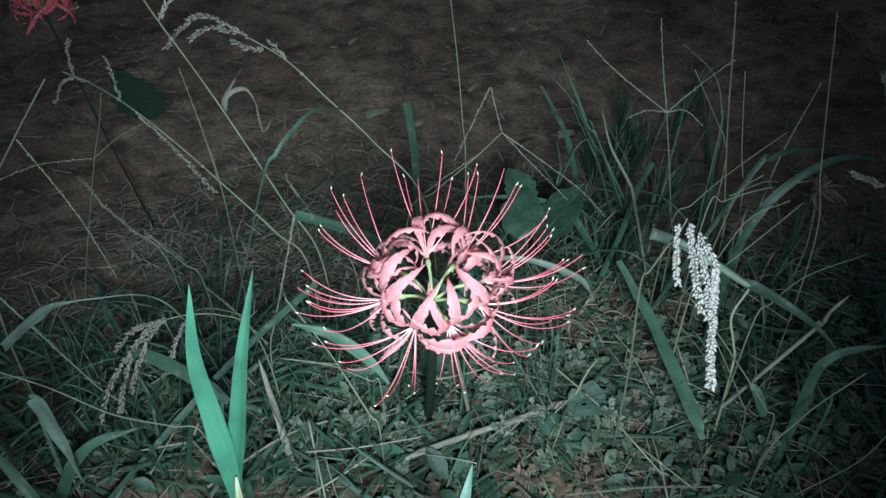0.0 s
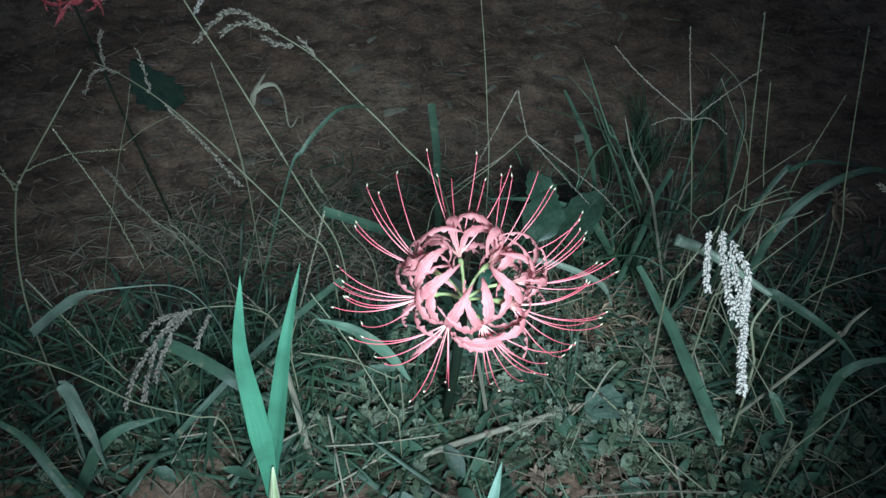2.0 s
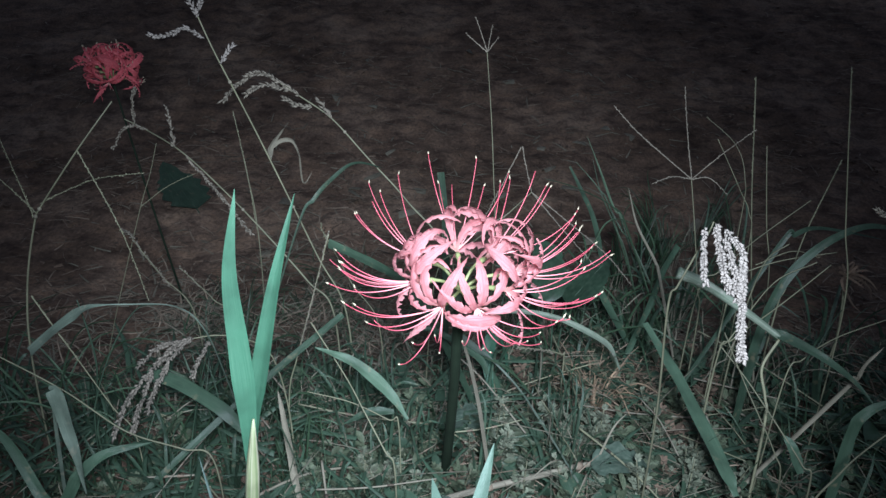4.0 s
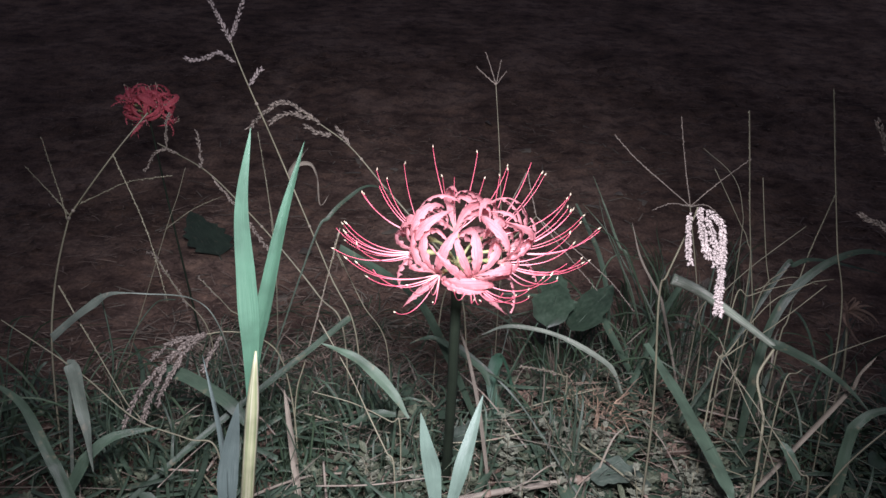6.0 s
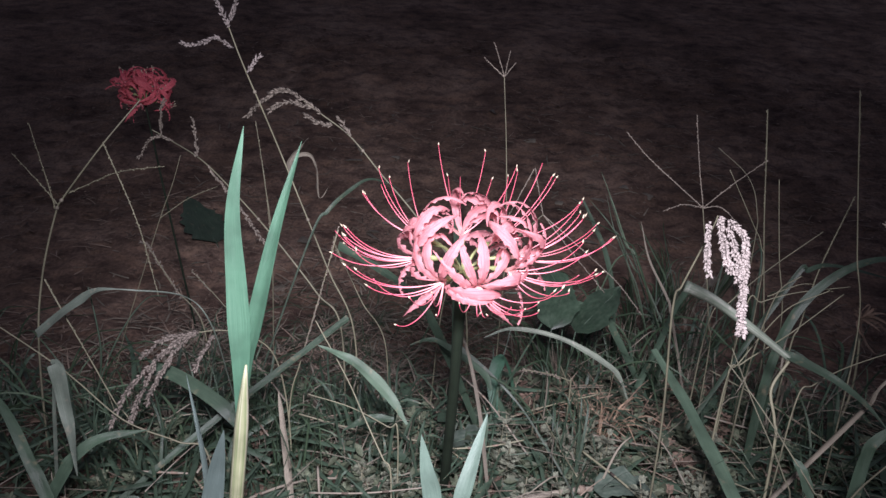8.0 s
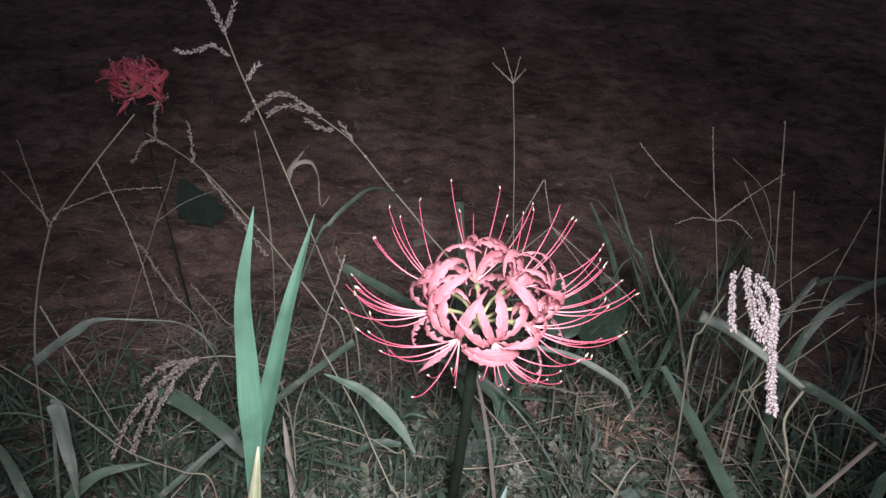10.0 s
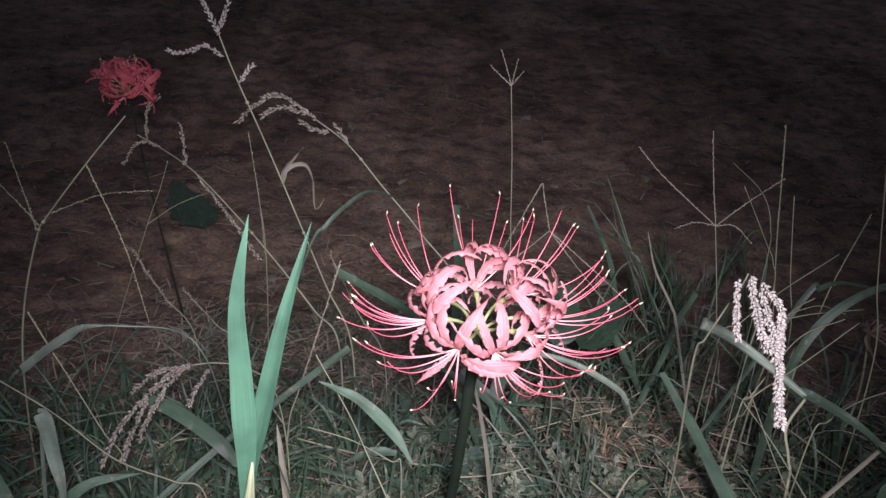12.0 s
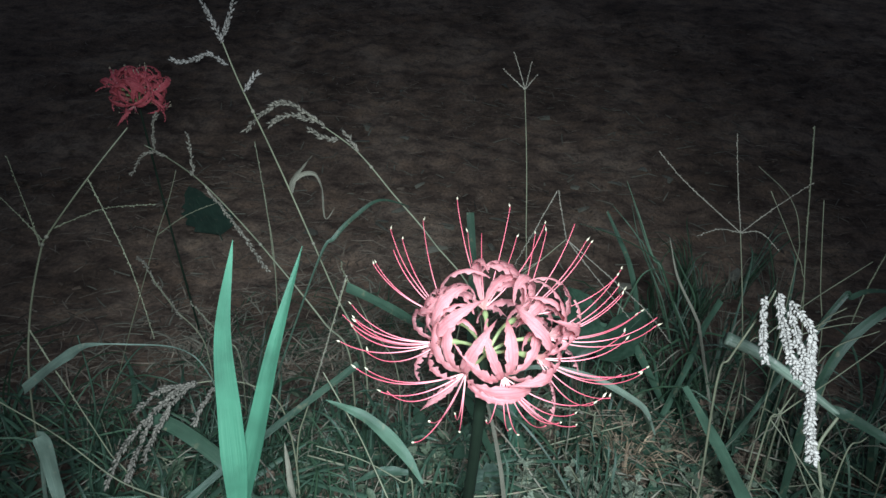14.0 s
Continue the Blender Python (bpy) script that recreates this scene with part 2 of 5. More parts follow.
class Soup:
    """Points, faces and uv of one mesh."""

    def __init__(self):
        self.v, self.f, self.uv = [], [], []

    def grid(self, rows, close=False):
        """rows: lists of points of equal length."""
        base, w = len(self.v), len(rows[0])
        for j, r in enumerate(rows):
            for i, p in enumerate(r):
                self.v.append(tuple(p))
                self.uv.append((i / max(1, w - 1), j / max(1, len(rows) - 1)))
        for j in range(len(rows) - 1):
            for i in range(w if close else w - 1):
                i2 = (i + 1) % w
                self.f.append((base + j * w + i, base + j * w + i2, base + (j + 1) * w + i2, base + (j + 1) * w + i))

    def tube(self, pts, radius, sides=6):
        """radius: a function of 0..1 along the line."""
        rows, n = [], len(pts) - 1
        ref = Vector((0.31, 0.77, 0.55))
        for j, p in enumerate(pts):
            d = (pts[min(j + 1, n)] - pts[max(j - 1, 0)]).normalized()
            a = d.cross(ref)
            a = a.normalized() if a.length > 0.05 else d.orthogonal().normalized()
            b = d.cross(a)
            r = radius(j / n)
            rows.append([p + r * (math.cos(k * math.tau / sides) * a + math.sin(k * math.tau / sides) * b) for k in range(sides)])
        base = len(self.v)
        self.grid(rows, True)
        self.f.append(tuple(base + k for k in range(sides))[::-1])
        self.f.append(tuple(base + n * sides + k for k in range(sides)))

    def blade(self, pts, width, face, fold=0.25, twist=0.0, shape=None, across=4, wave=0.0, waves=3.0):
        """A grass blade from its foot to its tip; face: the way its flat side looks."""
        n = len(pts) - 1
        rows = []
        for j, p in enumerate(pts):
            s = j / n
            d = (pts[min(j + 1, n)] - pts[max(j - 1, 0)]).normalized()
            side = d.cross(Vector(face))
            side = side.normalized() if side.length > 0.05 else d.orthogonal().normalized()
            if twist:
                side = Matrix.Rotation(twist * s, 3, d) @ side
            up = side.cross(d)
            w = 0.5 * width * (shape(s) if shape else min(1, 0.55 + 2.2 * s) * (1 - s ** 3.2) ** 0.8) + 0.0001
            row = []
            for i in range(across + 1):
                u = 2 * i / across - 1
                row.append(p + w * u * side + up * (w * fold * abs(u) + wave * abs(u) * math.sin(waves * math.tau * s + 2.1 * u)))
            rows.append(row)
        self.grid(rows)

    def spindle(self, p, d, length, r, sides=4):
        """A small seed: pointed at both ends."""
        a = d.orthogonal().normalized()
        b = d.cross(a)
        base = len(self.v)
        self.v.append(tuple(p))
        self.uv.append((0.5, 0))
        for k in range(sides):
            q = p + 0.42 * length * d + r * (math.cos(k * math.tau / sides) * a + math.sin(k * math.tau / sides) * b)
            self.v.append(tuple(q))
            self.uv.append((k / sides, 0.4))
        self.v.append(tuple(p + length * d))
        self.uv.append((0.5, 1))
        for k in range(sides):
            k2 = (k + 1) % sides
            self.f.append((base, base + 1 + k2, base + 1 + k))
            self.f.append((base + sides + 1, base + 1 + k, base + 1 + k2))

    def mesh(self, name, material, smooth=True):
        me = bpy.data.meshes.new(name)
        me.from_pydata(self.v, [], self.f)
        uv = np.array(self.uv, dtype=np.float32)
        idx = np.empty(len(me.loops), dtype=np.int32)
        me.loops.foreach_get("vertex_index", idx)
        me.uv_layers.new(name="UVMap").data.foreach_set("uv", uv[idx].ravel())
        me.materials.append(material)
        if smooth:
            me.polygons.foreach_set("use_smooth", np.ones(len(me.polygons), dtype=bool))
        me.update()
        return me


def thing(name, at, label, category, group="", kind=""):
    ob = new(name)
    ob.empty_display_size = 0.02
    ob.location = at
    return tagged(ob, label, category, group, kind)


def part(name, soup, material, parent=None, label=""):
    """One mesh object under a thing or a part; the points are in the world's metres."""
    ob = new(name, soup.mesh(name, material))
    if parent:
        ob.parent = parent
        top = parent
        off = Vector((0, 0, 0))
        while top:
            off += top.location
            top = top.parent
        ob.location = -off
    return tagged(ob, label) if label else ob


def wob(a, seed, amount):
    return noise.noise_vector(Vector(a) * 9.0 + Vector((seed, 0, 0))) * amount


def ease(a, b, v):
    u = max(0.0, min(1.0, (v - a) / (b - a)))
    return u * u * (3 - 2 * u)


def ground_z(x, y):
    """Level under the weeds, bare behind them, then rising as a slope."""
    h = 0.055 * (1 - ease(0.62, 1.0, y + 0.25 * max(0, -x) - 0.2 * max(0, x)))
    d = max(0.0, y - 1.0)
    h += 0.33 * d * d / (d + 0.25) if y < 4.5 else 1.078 + 0.05 * (y - 4.5) ** 0.5
    near = max(0.0, 1 - math.hypot(x, y - 0.8) / 6)
    h += near * (0.014 * noise.noise((x * 5, y * 5, 0)) + 0.006 * noise.noise((x * 19, y * 19, 3)))
    return h


# ---- ground ----
def build_ground():
    def axis(c, lo, hi, step, far):
        inner = [c + lo + i * step for i in range(int((hi - lo) / step) + 1)]
        out_hi, out_lo, d = [], [], step
        a, b = inner[-1], inner[0]
        while a < far:
            d *= 1.5
            a += d
            b -= d
            out_hi.append(a)
            out_lo.append(b)
        return out_lo[::-1] + inner + out_hi

    xs, ys = axis(0.0, -1.3, 1.3, 0.0125, 150), axis(0.9, -1.0, 1.6, 0.0125, 150)
    s = Soup()
    s.grid([[(x, y, ground_z(x, y) + (0.005 * noise.noise((x * 60, y * 60, 7)) + 0.01 * noise.noise((x * 24, y * 24, 2)) if abs(x) < 1.4 and -0.2 < y < 2.6 else 0)) for x in xs] for y in ys])
    ob = new("ground", s.mesh("ground", M_SOIL))
    tagged(ob, "bare dark brown soil with scattered dry straw", "ground", kind="structure")


build_ground()


# ---- spider lilies ----
TEPALS = [  # roll about the floret's axis, least and most curl, length, least and most width, crinkle
    (-16, 175, 235, 0.062, 0.0062, 0.0090, 0.6), (26, 225, 290, 0.064, 0.0058, 0.0086, 0.6), (-58, 175, 260, 0.062, 0.0058, 0.0084, 0.65),
    (64, 175, 260, 0.062, 0.0058, 0.0084, 0.65), (-86, 130, 215, 0.052, 0.0040, 0.0060, 0.9), (148, 60, 130, 0.042, 0.0038, 0.0056, 0.95)]


def tepal(s, m, rng, kind, size=1.0):
    """A narrow crinkled strap with a slim claw that opens out of the throat and rolls back on itself."""
    roll, least, most, length, thin, thick, crinkle = kind
    n, L = 52, size * length * rng.uniform(0.9, 1.1)
    start, ph = radians(rng.uniform(6, 26)), rng.uniform(0, 6)
    curl = radians(rng.uniform(least, most))
    p, rows = Vector((0, 0, 0)), []
    lean, bow = rng.uniform(-0.95, 0.95), rng.uniform(-0.6, 0.6)
    late = rng.uniform(0.05, 0.45)
    wide = size * 0.5 * rng.uniform(thin, thick)
    turn_over = rng.uniform(-0.9, 0.9)
    for j in range(n + 1):
        q = j / n
        th = start + curl * ((1 - late) * q + late * q * q)
        d = Vector((math.cos(th), lean * q * 0.6 + bow * math.sin(q * math.pi) * 0.4, math.sin(th)))
        up = Vector((-math.sin(th), 0, math.cos(th)))
        w = wide * (0.30 + 0.70 * ease(0.05, 0.5, q)) * max(0.02, 1 - ease(0.54, 1.05, q)) ** 0.8
        across = Vector((0, math.cos(turn_over * q * q), 0)) + up * math.sin(turn_over * q * q)
        row = []
        for i in range(7):
            u = i / 3 - 1
            side = 1.9 if u > 0 else 0.0
            ruffle = size * 0.001 * crinkle * abs(u) ** 2.5 * (math.sin(q * 47 + ph + side) + 0.7 * math.sin(q * 83 + 2.3 * ph + 2 * side)) * min(1, q * 4) * min(1, 6 * (1 - q) + 0.2)
            row.append(m @ (p + across * (w * u + 0.4 * ruffle * (1 if u > 0 else -1)) + up * (0.0011 * u * u * min(1, q * 2) + ruffle)))
        rows.append(row)
        p = p + d * (L / n)
    s.grid(rows)


def stamen_line(a, az, el, L, rise, rng):
    side = a.cross(Vector((0, 0, 1))).normalized()
    d = (Matrix.Rotation(az, 3, Vector((0, 0, 1))) @ a)
    d = (d + Vector((0, 0, math.tan(el)))).normalized()
    p, out, n = Vector((0, 0, 0)), [], 16
    for j in range(n + 1):
        out.append(p.copy())
        d = (d + Vector((0, 0, rise / n * (0.4 + 1.2 * j / n))) + side * rng.uniform(-0.01, 0.01)).normalized()
        p = p + d * (L / n)
    return out


def spider_lily(centre, foot, florets, label, seed, reach=1.0, size=1.0, petal=None):
    rng = random.Random(seed)
    c = Vector(centre)
    lily = thing("spider_lily", foot, label, "flower", "spider lilies")
    s = Soup()
    mid = (Vector(foot) + c) * 0.5 + Vector((0.002, -0.012, 0.006))
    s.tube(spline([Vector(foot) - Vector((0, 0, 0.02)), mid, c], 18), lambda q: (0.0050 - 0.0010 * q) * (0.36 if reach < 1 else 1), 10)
    part("scape", s, M_SCAPE_SHADED, lily, "round green flower stem with shade in its colour")
    for ang, rad, height, el in florets:
        a = radians(ang)
        out = Vector((math.cos(a), math.sin(a), 0))
        throat = c + out * (rad * rng.uniform(0.98, 1.12)) + Vector((0, 0, height))
        axis = (out + Vector((0, 0, math.tan(radians(el))))).normalized()
        s = Soup()
        bend = c + out * rad * 0.42 + Vector((0, 0, height * 0.75))
        s.tube(spline([c, bend, throat - axis * 0.006], 10), lambda q: 0.0011 + 0.0011 * math.exp(-((q - 0.86) / 0.1) ** 2), 8)
        floret = part("floret", s, M_PEDICEL, lily, "pale green flower stalk")
        turn = axis.to_track_quat("X", "Z").to_matrix().to_4x4()
        base = Matrix.Translation(throat - axis * 0.006) @ turn
        off = rng.uniform(-14, 14)
        axis_turn = Matrix.Rotation(radians(rng.uniform(-12, 12)), 4, "Z")
        flip = rng.choice((-1, 1))
        for kind in TEPALS:
            s = Soup()
            tepal(s, base @ axis_turn @ Matrix.Rotation(radians(off + flip * kind[0] + rng.uniform(-10, 10)), 4, "X"), rng, kind, size * rng.uniform(0.94, 1.08))
            part("tepal", s, petal or M_TEPAL, floret, "pink-red curled ruffled petal" if petal is None else "curled petal painted deeper red for dim light")
        count = 6 if 40 < ang < 160 else 8
        for k in range(count):
            az = radians((k - count // 2) * (13 if count == 6 else 9) + rng.uniform(-7, 7))
            line = stamen_line(axis, az, radians(rng.uniform(-22, 6) + 0.7 * el), reach * rng.uniform(0.054, 0.073) * (1.13 if math.sin(a) < -0.7 else 1.12 if math.sin(a) > 0.7 else 1.0), rng.uniform(0.85, 1.3), rng)
            line = [throat - axis * 0.003 + p for p in line]
            s = Soup()
            s.tube(line, lambda q: 0.00042 - 0.00024 * q, 6)
            part("stamen", s, M_FILAMENT, floret, "long thin red stamen")
            if k != 3:
                d = (line[-1] - line[-2]).normalized()
                s = Soup()
                s.spindle(line[-1] - d * 0.001, (d + Vector((rng.uniform(-0.5, 0.5), rng.uniform(-0.5, 0.5), 0.2))).normalized(), rng.uniform(0.0030, 0.0050), 0.0006, 6)
                part("anther", s, M_ANTHER, floret, "small cream anther")


RING = [(202, 0.030, 0.011, 0), (247, 0.030, 0.000, -8), (297, 0.027, -0.002, -8), (337, 0.033, 0.008, 0),
        (10, 0.033, 0.012, 6), (52, 0.030, 0.017, 16), (98, 0.028, 0.018, 16), (152, 0.030, 0.016, 10)]
spider_lily((-0.007, 0.372, 0.367), (-0.018, 0.545, 0.05), RING,
            "pink-red spider lily in full bloom on a shaded green stem", 11)
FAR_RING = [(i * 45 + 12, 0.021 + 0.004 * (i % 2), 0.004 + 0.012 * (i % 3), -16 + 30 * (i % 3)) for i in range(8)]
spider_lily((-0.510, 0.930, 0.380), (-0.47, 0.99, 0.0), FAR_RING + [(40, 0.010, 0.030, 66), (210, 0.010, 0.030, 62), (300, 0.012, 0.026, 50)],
            "dim red spider lily blooming beyond the grass", 5, 0.36, 0.92, M_TEPAL_DIM)


# ---- two-bladed shoots ----
def shoot(foot, fork, blades, width, label, sheath=True, material=None):
    ob = thing("grass_shoot", foot, label, "grass shoot", "two-bladed shoots")
    f = Vector(fork)
    if sheath:
        s = Soup()
        s.tube(spline([Vector(foot), Vector(foot).lerp(f, 0.65), f], 16), lambda q: (0.0042 - 0.0003 * q) * (1 if q < 0.78 else 1 - 0.85 * ((q - 0.78) / 0.22) ** 1.5), 10)
        part("stem", s, M_SHEATH, ob, "pale yellow-green stem sheath")
    for k, pts in enumerate(blades):
        s = Soup()
        s.blade(spline(pts, 26), width if isinstance(width, float) else width[k], ((0.2, -0.9, 0.35), (-0.5, -0.8, 0.25))[k], 0.22, 0.1, lambda q: min(1, 0.30 + 1.9 * q) * (1 - q ** 2.6) ** 0.95, 6)
        part("blade", s, material or M_SHOOT, ob, "bright green pointed blade" if material is None else "dull green pointed blade")


shoot((-0.137, 0.245, 0.05), (-0.1125, 0.247, 0.347),
      [[(-0.1175, 0.25, 0.31), (-0.1165, 0.25, 0.35), (-0.119, 0.253, 0.388), (-0.121, 0.255, 0.43), (-0.116, 0.259, 0.472)],
       [(-0.1165, 0.251, 0.31), (-0.1130, 0.252, 0.35), (-0.109, 0.257, 0.374), (-0.102, 0.268, 0.419), (-0.093, 0.282, 0.463)]], (0.0125, 0.0142),
      "bright green two-bladed grass shoot with a pale sheath")
shoot((0.0, 0.25, 0.05), (-0.001, 0.247, 0.25),
      [[(-0.003, 0.245, 0.24), (-0.008, 0.243, 0.28), (-0.012, 0.24, 0.30), (-0.016, 0.24, 0.321)],
       [(0.0, 0.248, 0.24), (0.008, 0.255, 0.275), (0.013, 0.266, 0.295), (0.018, 0.281, 0.314)]], 0.011,
      "short green two-bladed shoot with a white tip", material=M_SHOOT_DULL)
shoot((-0.106, 0.166, 0.05), (-0.101, 0.168, 0.30),
      [[(-0.1, 0.168, 0.285), (-0.1, 0.168, 0.314), (-0.097, 0.168, 0.337), (-0.092, 0.165, 0.360)],
       [(-0.101, 0.168, 0.285), (-0.1005, 0.168, 0.31), (-0.103, 0.171, 0.335), (-0.108, 0.176, 0.352), (-0.117, 0.186, 0.372)]], (0.0105, 0.0045), "grey-green pointed shoot with two blades", material=M_BLUE)


# ---- single broad grass blades ----
def broad_blade(pts, width, material, label, face=(0.1, -0.75, 0.65), twist=0.0, fold=0.2, cut=False, root=True, name="loose_grass", shape=None):
    """pts run from the foot to the tip; with root the blade goes on down into the weeds."""
    pts = [Vector(p) for p in pts]
    if root:
        a = pts[0]
        d = a - pts[1]
        run = min(0.16, 0.6 * a.z / max(0.15, -d.z / max(d.length, 1e-4))) * Vector((d.x, d.y, 0)) / max(d.length, 1e-4)
        x, y = a.x + run.x, a.y + run.y
        pts = [Vector((x, y, ground_z(x, y) - 0.01))] + pts
    ob = new(name)
    ob.location = pts[0]
    s = Soup()
    if cut:
        shape = lambda q: min(1, 0.5 + 2 * q)
    s.blade(spline(pts, 8 * len(pts)), width, face, fold, twist, shape, 6, width * 0.05, 4)
    bl = new("blade", s.mesh("blade", material))
    bl.parent = ob
    bl.location = -ob.location
    s = Soup()
    line = spline(pts, 8 * len(pts))
    s.tube([p + Vector((0, 0.0006, -0.0006)) for p in line[:-2]], lambda q: 0.0007 * (1 - 0.7 * q), 5)
    rib = new("midrib", s.mesh("midrib", material))
    rib.parent = ob
    rib.location = -ob.location
    return tagged(ob, label, "grass blade", "loose grass blades")


G = "green grass blade arching out of the weeds"


def cut_stem():
    ob = thing("cut_grass_stem", (0.268, 0.48, ground_z(0.268, 0.48)), "thick pale green grass stem with a cut-off end and one leaf", "grass stem")
    s = Soup()
    s.tube(spline([(0.27, 0.475, 0.03), (0.268, 0.48, 0.19), (0.267, 0.49, 0.217), (0.263, 0.50, 0.241), (0.278, 0.512, 0.265)], 24), lambda q: 0.0013, 6)
    part("stalk", s, M_STALK, ob)
    s = Soup()
    line = spline([(0.280, 0.512, 0.264), (0.24, 0.514, 0.291), (0.204, 0.515, 0.313), (0.179, 0.515, 0.323)], 20)
    s.tube([p + wob(p, 4.0, 0.0006) for p in line], lambda q: 0.0024 + 0.0030 * q ** 0.7, 10)
    part("sheath", s, M_CUT, ob, "pale green split sheath with a cut end")
    s = Soup()
    s.blade(spline([(0.268, 0.513, 0.272), (0.279, 0.511, 0.268), (0.291, 0.50, 0.266), (0.307, 0.485, 0.262), (0.331, 0.475, 0.247), (0.350, 0.463, 0.228)], 24), 0.0105, (0, -0.6, 0.8), 0.15,
            0.1, lambda q: min(1, 0.35 + 3 * q) * (1 - q ** 2.2), 6)
    part("blade", s, M_BLADE, ob, "green pointed leaf")


cut_stem()
broad_blade([(0.235, 0.43, 0.155), (0.229, 0.455, 0.166), (0.212, 0.55, 0.187), (0.187, 0.62, 0.214)], 0.0155, M_LEAF,
            "broad flat dark green grass blade", (0.2, -0.7, 0.7), fold=0.1, root=False, shape=lambda q: min(1, 0.28 + 1.9 * q) * (1 - 0.62 * q ** 3))
broad_blade([(-0.19, 0.648, 0.285), (-0.171, 0.66, 0.321), (-0.152, 0.68, 0.341), (-0.132, 0.70, 0.351), (-0.105, 0.735, 0.335)], 0.005, M_BLADE, G, shape=lambda q: (0.3 + 0.7 * ease(0.1, 0.5, q)) * (1 - q ** 3.2) ** 0.8)
broad_blade([(-0.034, 0.80, 0.22), (-0.036, 0.80, 0.255), (-0.043, 0.80, 0.313)], 0.009, M_BLADE, "upright dark green blade with a cut top", (0, -1, 0.2), cut=True)
broad_blade([(0.296, 0.60, 0.03), (0.30, 0.61, 0.16), (0.314, 0.62, 0.25), (0.346, 0.63, 0.30), (0.396, 0.64, 0.327), (0.45, 0.65, 0.318)], 0.010, M_BLADE, G, root=False)
broad_blade([(0.328, 0.455, 0.17), (0.332, 0.46, 0.206), (0.336, 0.46, 0.222), (0.352, 0.46, 0.236), (0.39, 0.46, 0.243)], 0.010, M_BLADE, G, (0, -0.6, 0.8))
broad_blade([(-0.225, 0.50, 0.20), (-0.235, 0.485, 0.26), (-0.255, 0.48, 0.282), (-0.293, 0.47, 0.287), (-0.318, 0.46, 0.289), (-0.335, 0.46, 0.279), (-0.352, 0.46, 0.266), (-0.381, 0.46, 0.24)],
            0.010, M_GREY, "grey-green grass blade bent over and drooping", (0.2, -0.6, 0.8), shape=lambda q: 0.08 if q < 0.56 else min(1, 0.08 + 5 * (q - 0.56)) * (1 - 0.35 * (q - 0.56)))
broad_blade([(-0.20, 0.465, 0.165), (-0.22, 0.47, 0.184), (-0.267, 0.49, 0.196), (-0.30, 0.50, 0.197)], 0.012, M_BLADE, G, cut=True, root=False)
broad_blade([(-0.254, 0.46, 0.141), (-0.205, 0.5, 0.18), (-0.164, 0.52, 0.214), (-0.118, 0.53, 0.255)], 0.006, M_BLADE, "narrow stiff green grass blade leaning over", cut=True)
broad_blade([(-0.05, 0.471, 0.184), (-0.069, 0.48, 0.206), (-0.10, 0.484, 0.232), (-0.135, 0.484, 0.246)], 0.012, M_LEAF, G, (0, -0.5, 0.85), root=False, shape=lambda q: min(1, 0.15 + 2.0 * q) * (1 - q ** 3) ** 0.8)
broad_blade([(0.172, 0.635, 0.145), (0.160, 0.632, 0.170), (0.145, 0.63, 0.185), (0.095, 0.62, 0.214), (0.041, 0.60, 0.23), (0.010, 0.58, 0.226)], 0.008, M_CUT, "pale withered grass blade arched over the weeds", (0, -0.5, 0.85), root=False, shape=lambda q: min(1, 0.2 + 2.2 * q) * (1 - q ** 3.2) ** 0.8)
broad_blade([(0.022, 0.558, 0.18), (0.012, 0.56, 0.197), (-0.022, 0.56, 0.220), (-0.042, 0.56, 0.227), (-0.062, 0.56, 0.219)], 0.007, M_BLADE, G, (0, -0.5, 0.85), root=False)
broad_blade([(0.018, 0.50, 0.16), (0.010, 0.50, 0.20), (-0.002, 0.50, 0.245), (-0.014, 0.50, 0.273)], 0.0035, M_DRY, "thin pale dry leaf hanging beside the lily stem", (0, -1, 0.2))
broad_blade([(-0.155, 0.47, 0.096), (-0.161, 0.48, 0.123), (-0.169, 0.49, 0.163), (-0.176, 0.50, 0.188)], 0.0075, M_DRY, "upright pale withered leaf", (0, -1, 0.2), fold=0.5)
broad_blade([(-0.066, 0.50, 0.170), (-0.085, 0.50, 0.169), (-0.097, 0.50, 0.164), (-0.114, 0.50, 0.152)], 0.008, M_BLADE, "short pale green leaf in the weeds", (0, -0.6, 0.8), root=False)
broad_blade([(0.288, 0.44, 0.175), (0.280, 0.448, 0.195), (0.273, 0.455, 0.203)], 0.009, M_BLADE, "small pointed green leaf in the weeds", (0, -0.8, 0.5), root=False)
broad_blade([(0.056, 0.70, 0.06), (0.048, 0.695, 0.12), (0.036, 0.688, 0.152), (0.030, 0.676, 0.156), (0.025, 0.660, 0.140), (0.028, 0.642, 0.118), (0.037, 0.625, 0.094)], 0.015, M_SHOOT,
            "bright green blade folded over and hanging down", (-0.2, -1, 0.25), root=False, shape=lambda q: 0.25 if q < 0.38 else min(1, 0.25 + 5 * (q - 0.38)) * (1 - max(0, (q - 0.62) / 0.38) ** 1.6 * 0.9))
broad_blade([(0.112, 0.485, 0.112), (0.088, 0.53, 0.128), (0.060, 0.58, 0.145), (0.030, 0.605, 0.165), (0.006, 0.61, 0.18), (-0.016, 0.612, 0.196)], 0.0085, M_GREY,
            "long pale withered leaf lying across the weeds", (0, -0.6, 0.8), root=False, shape=lambda q: 0.22 + 0.78 * ease(0.55, 0.85, q))
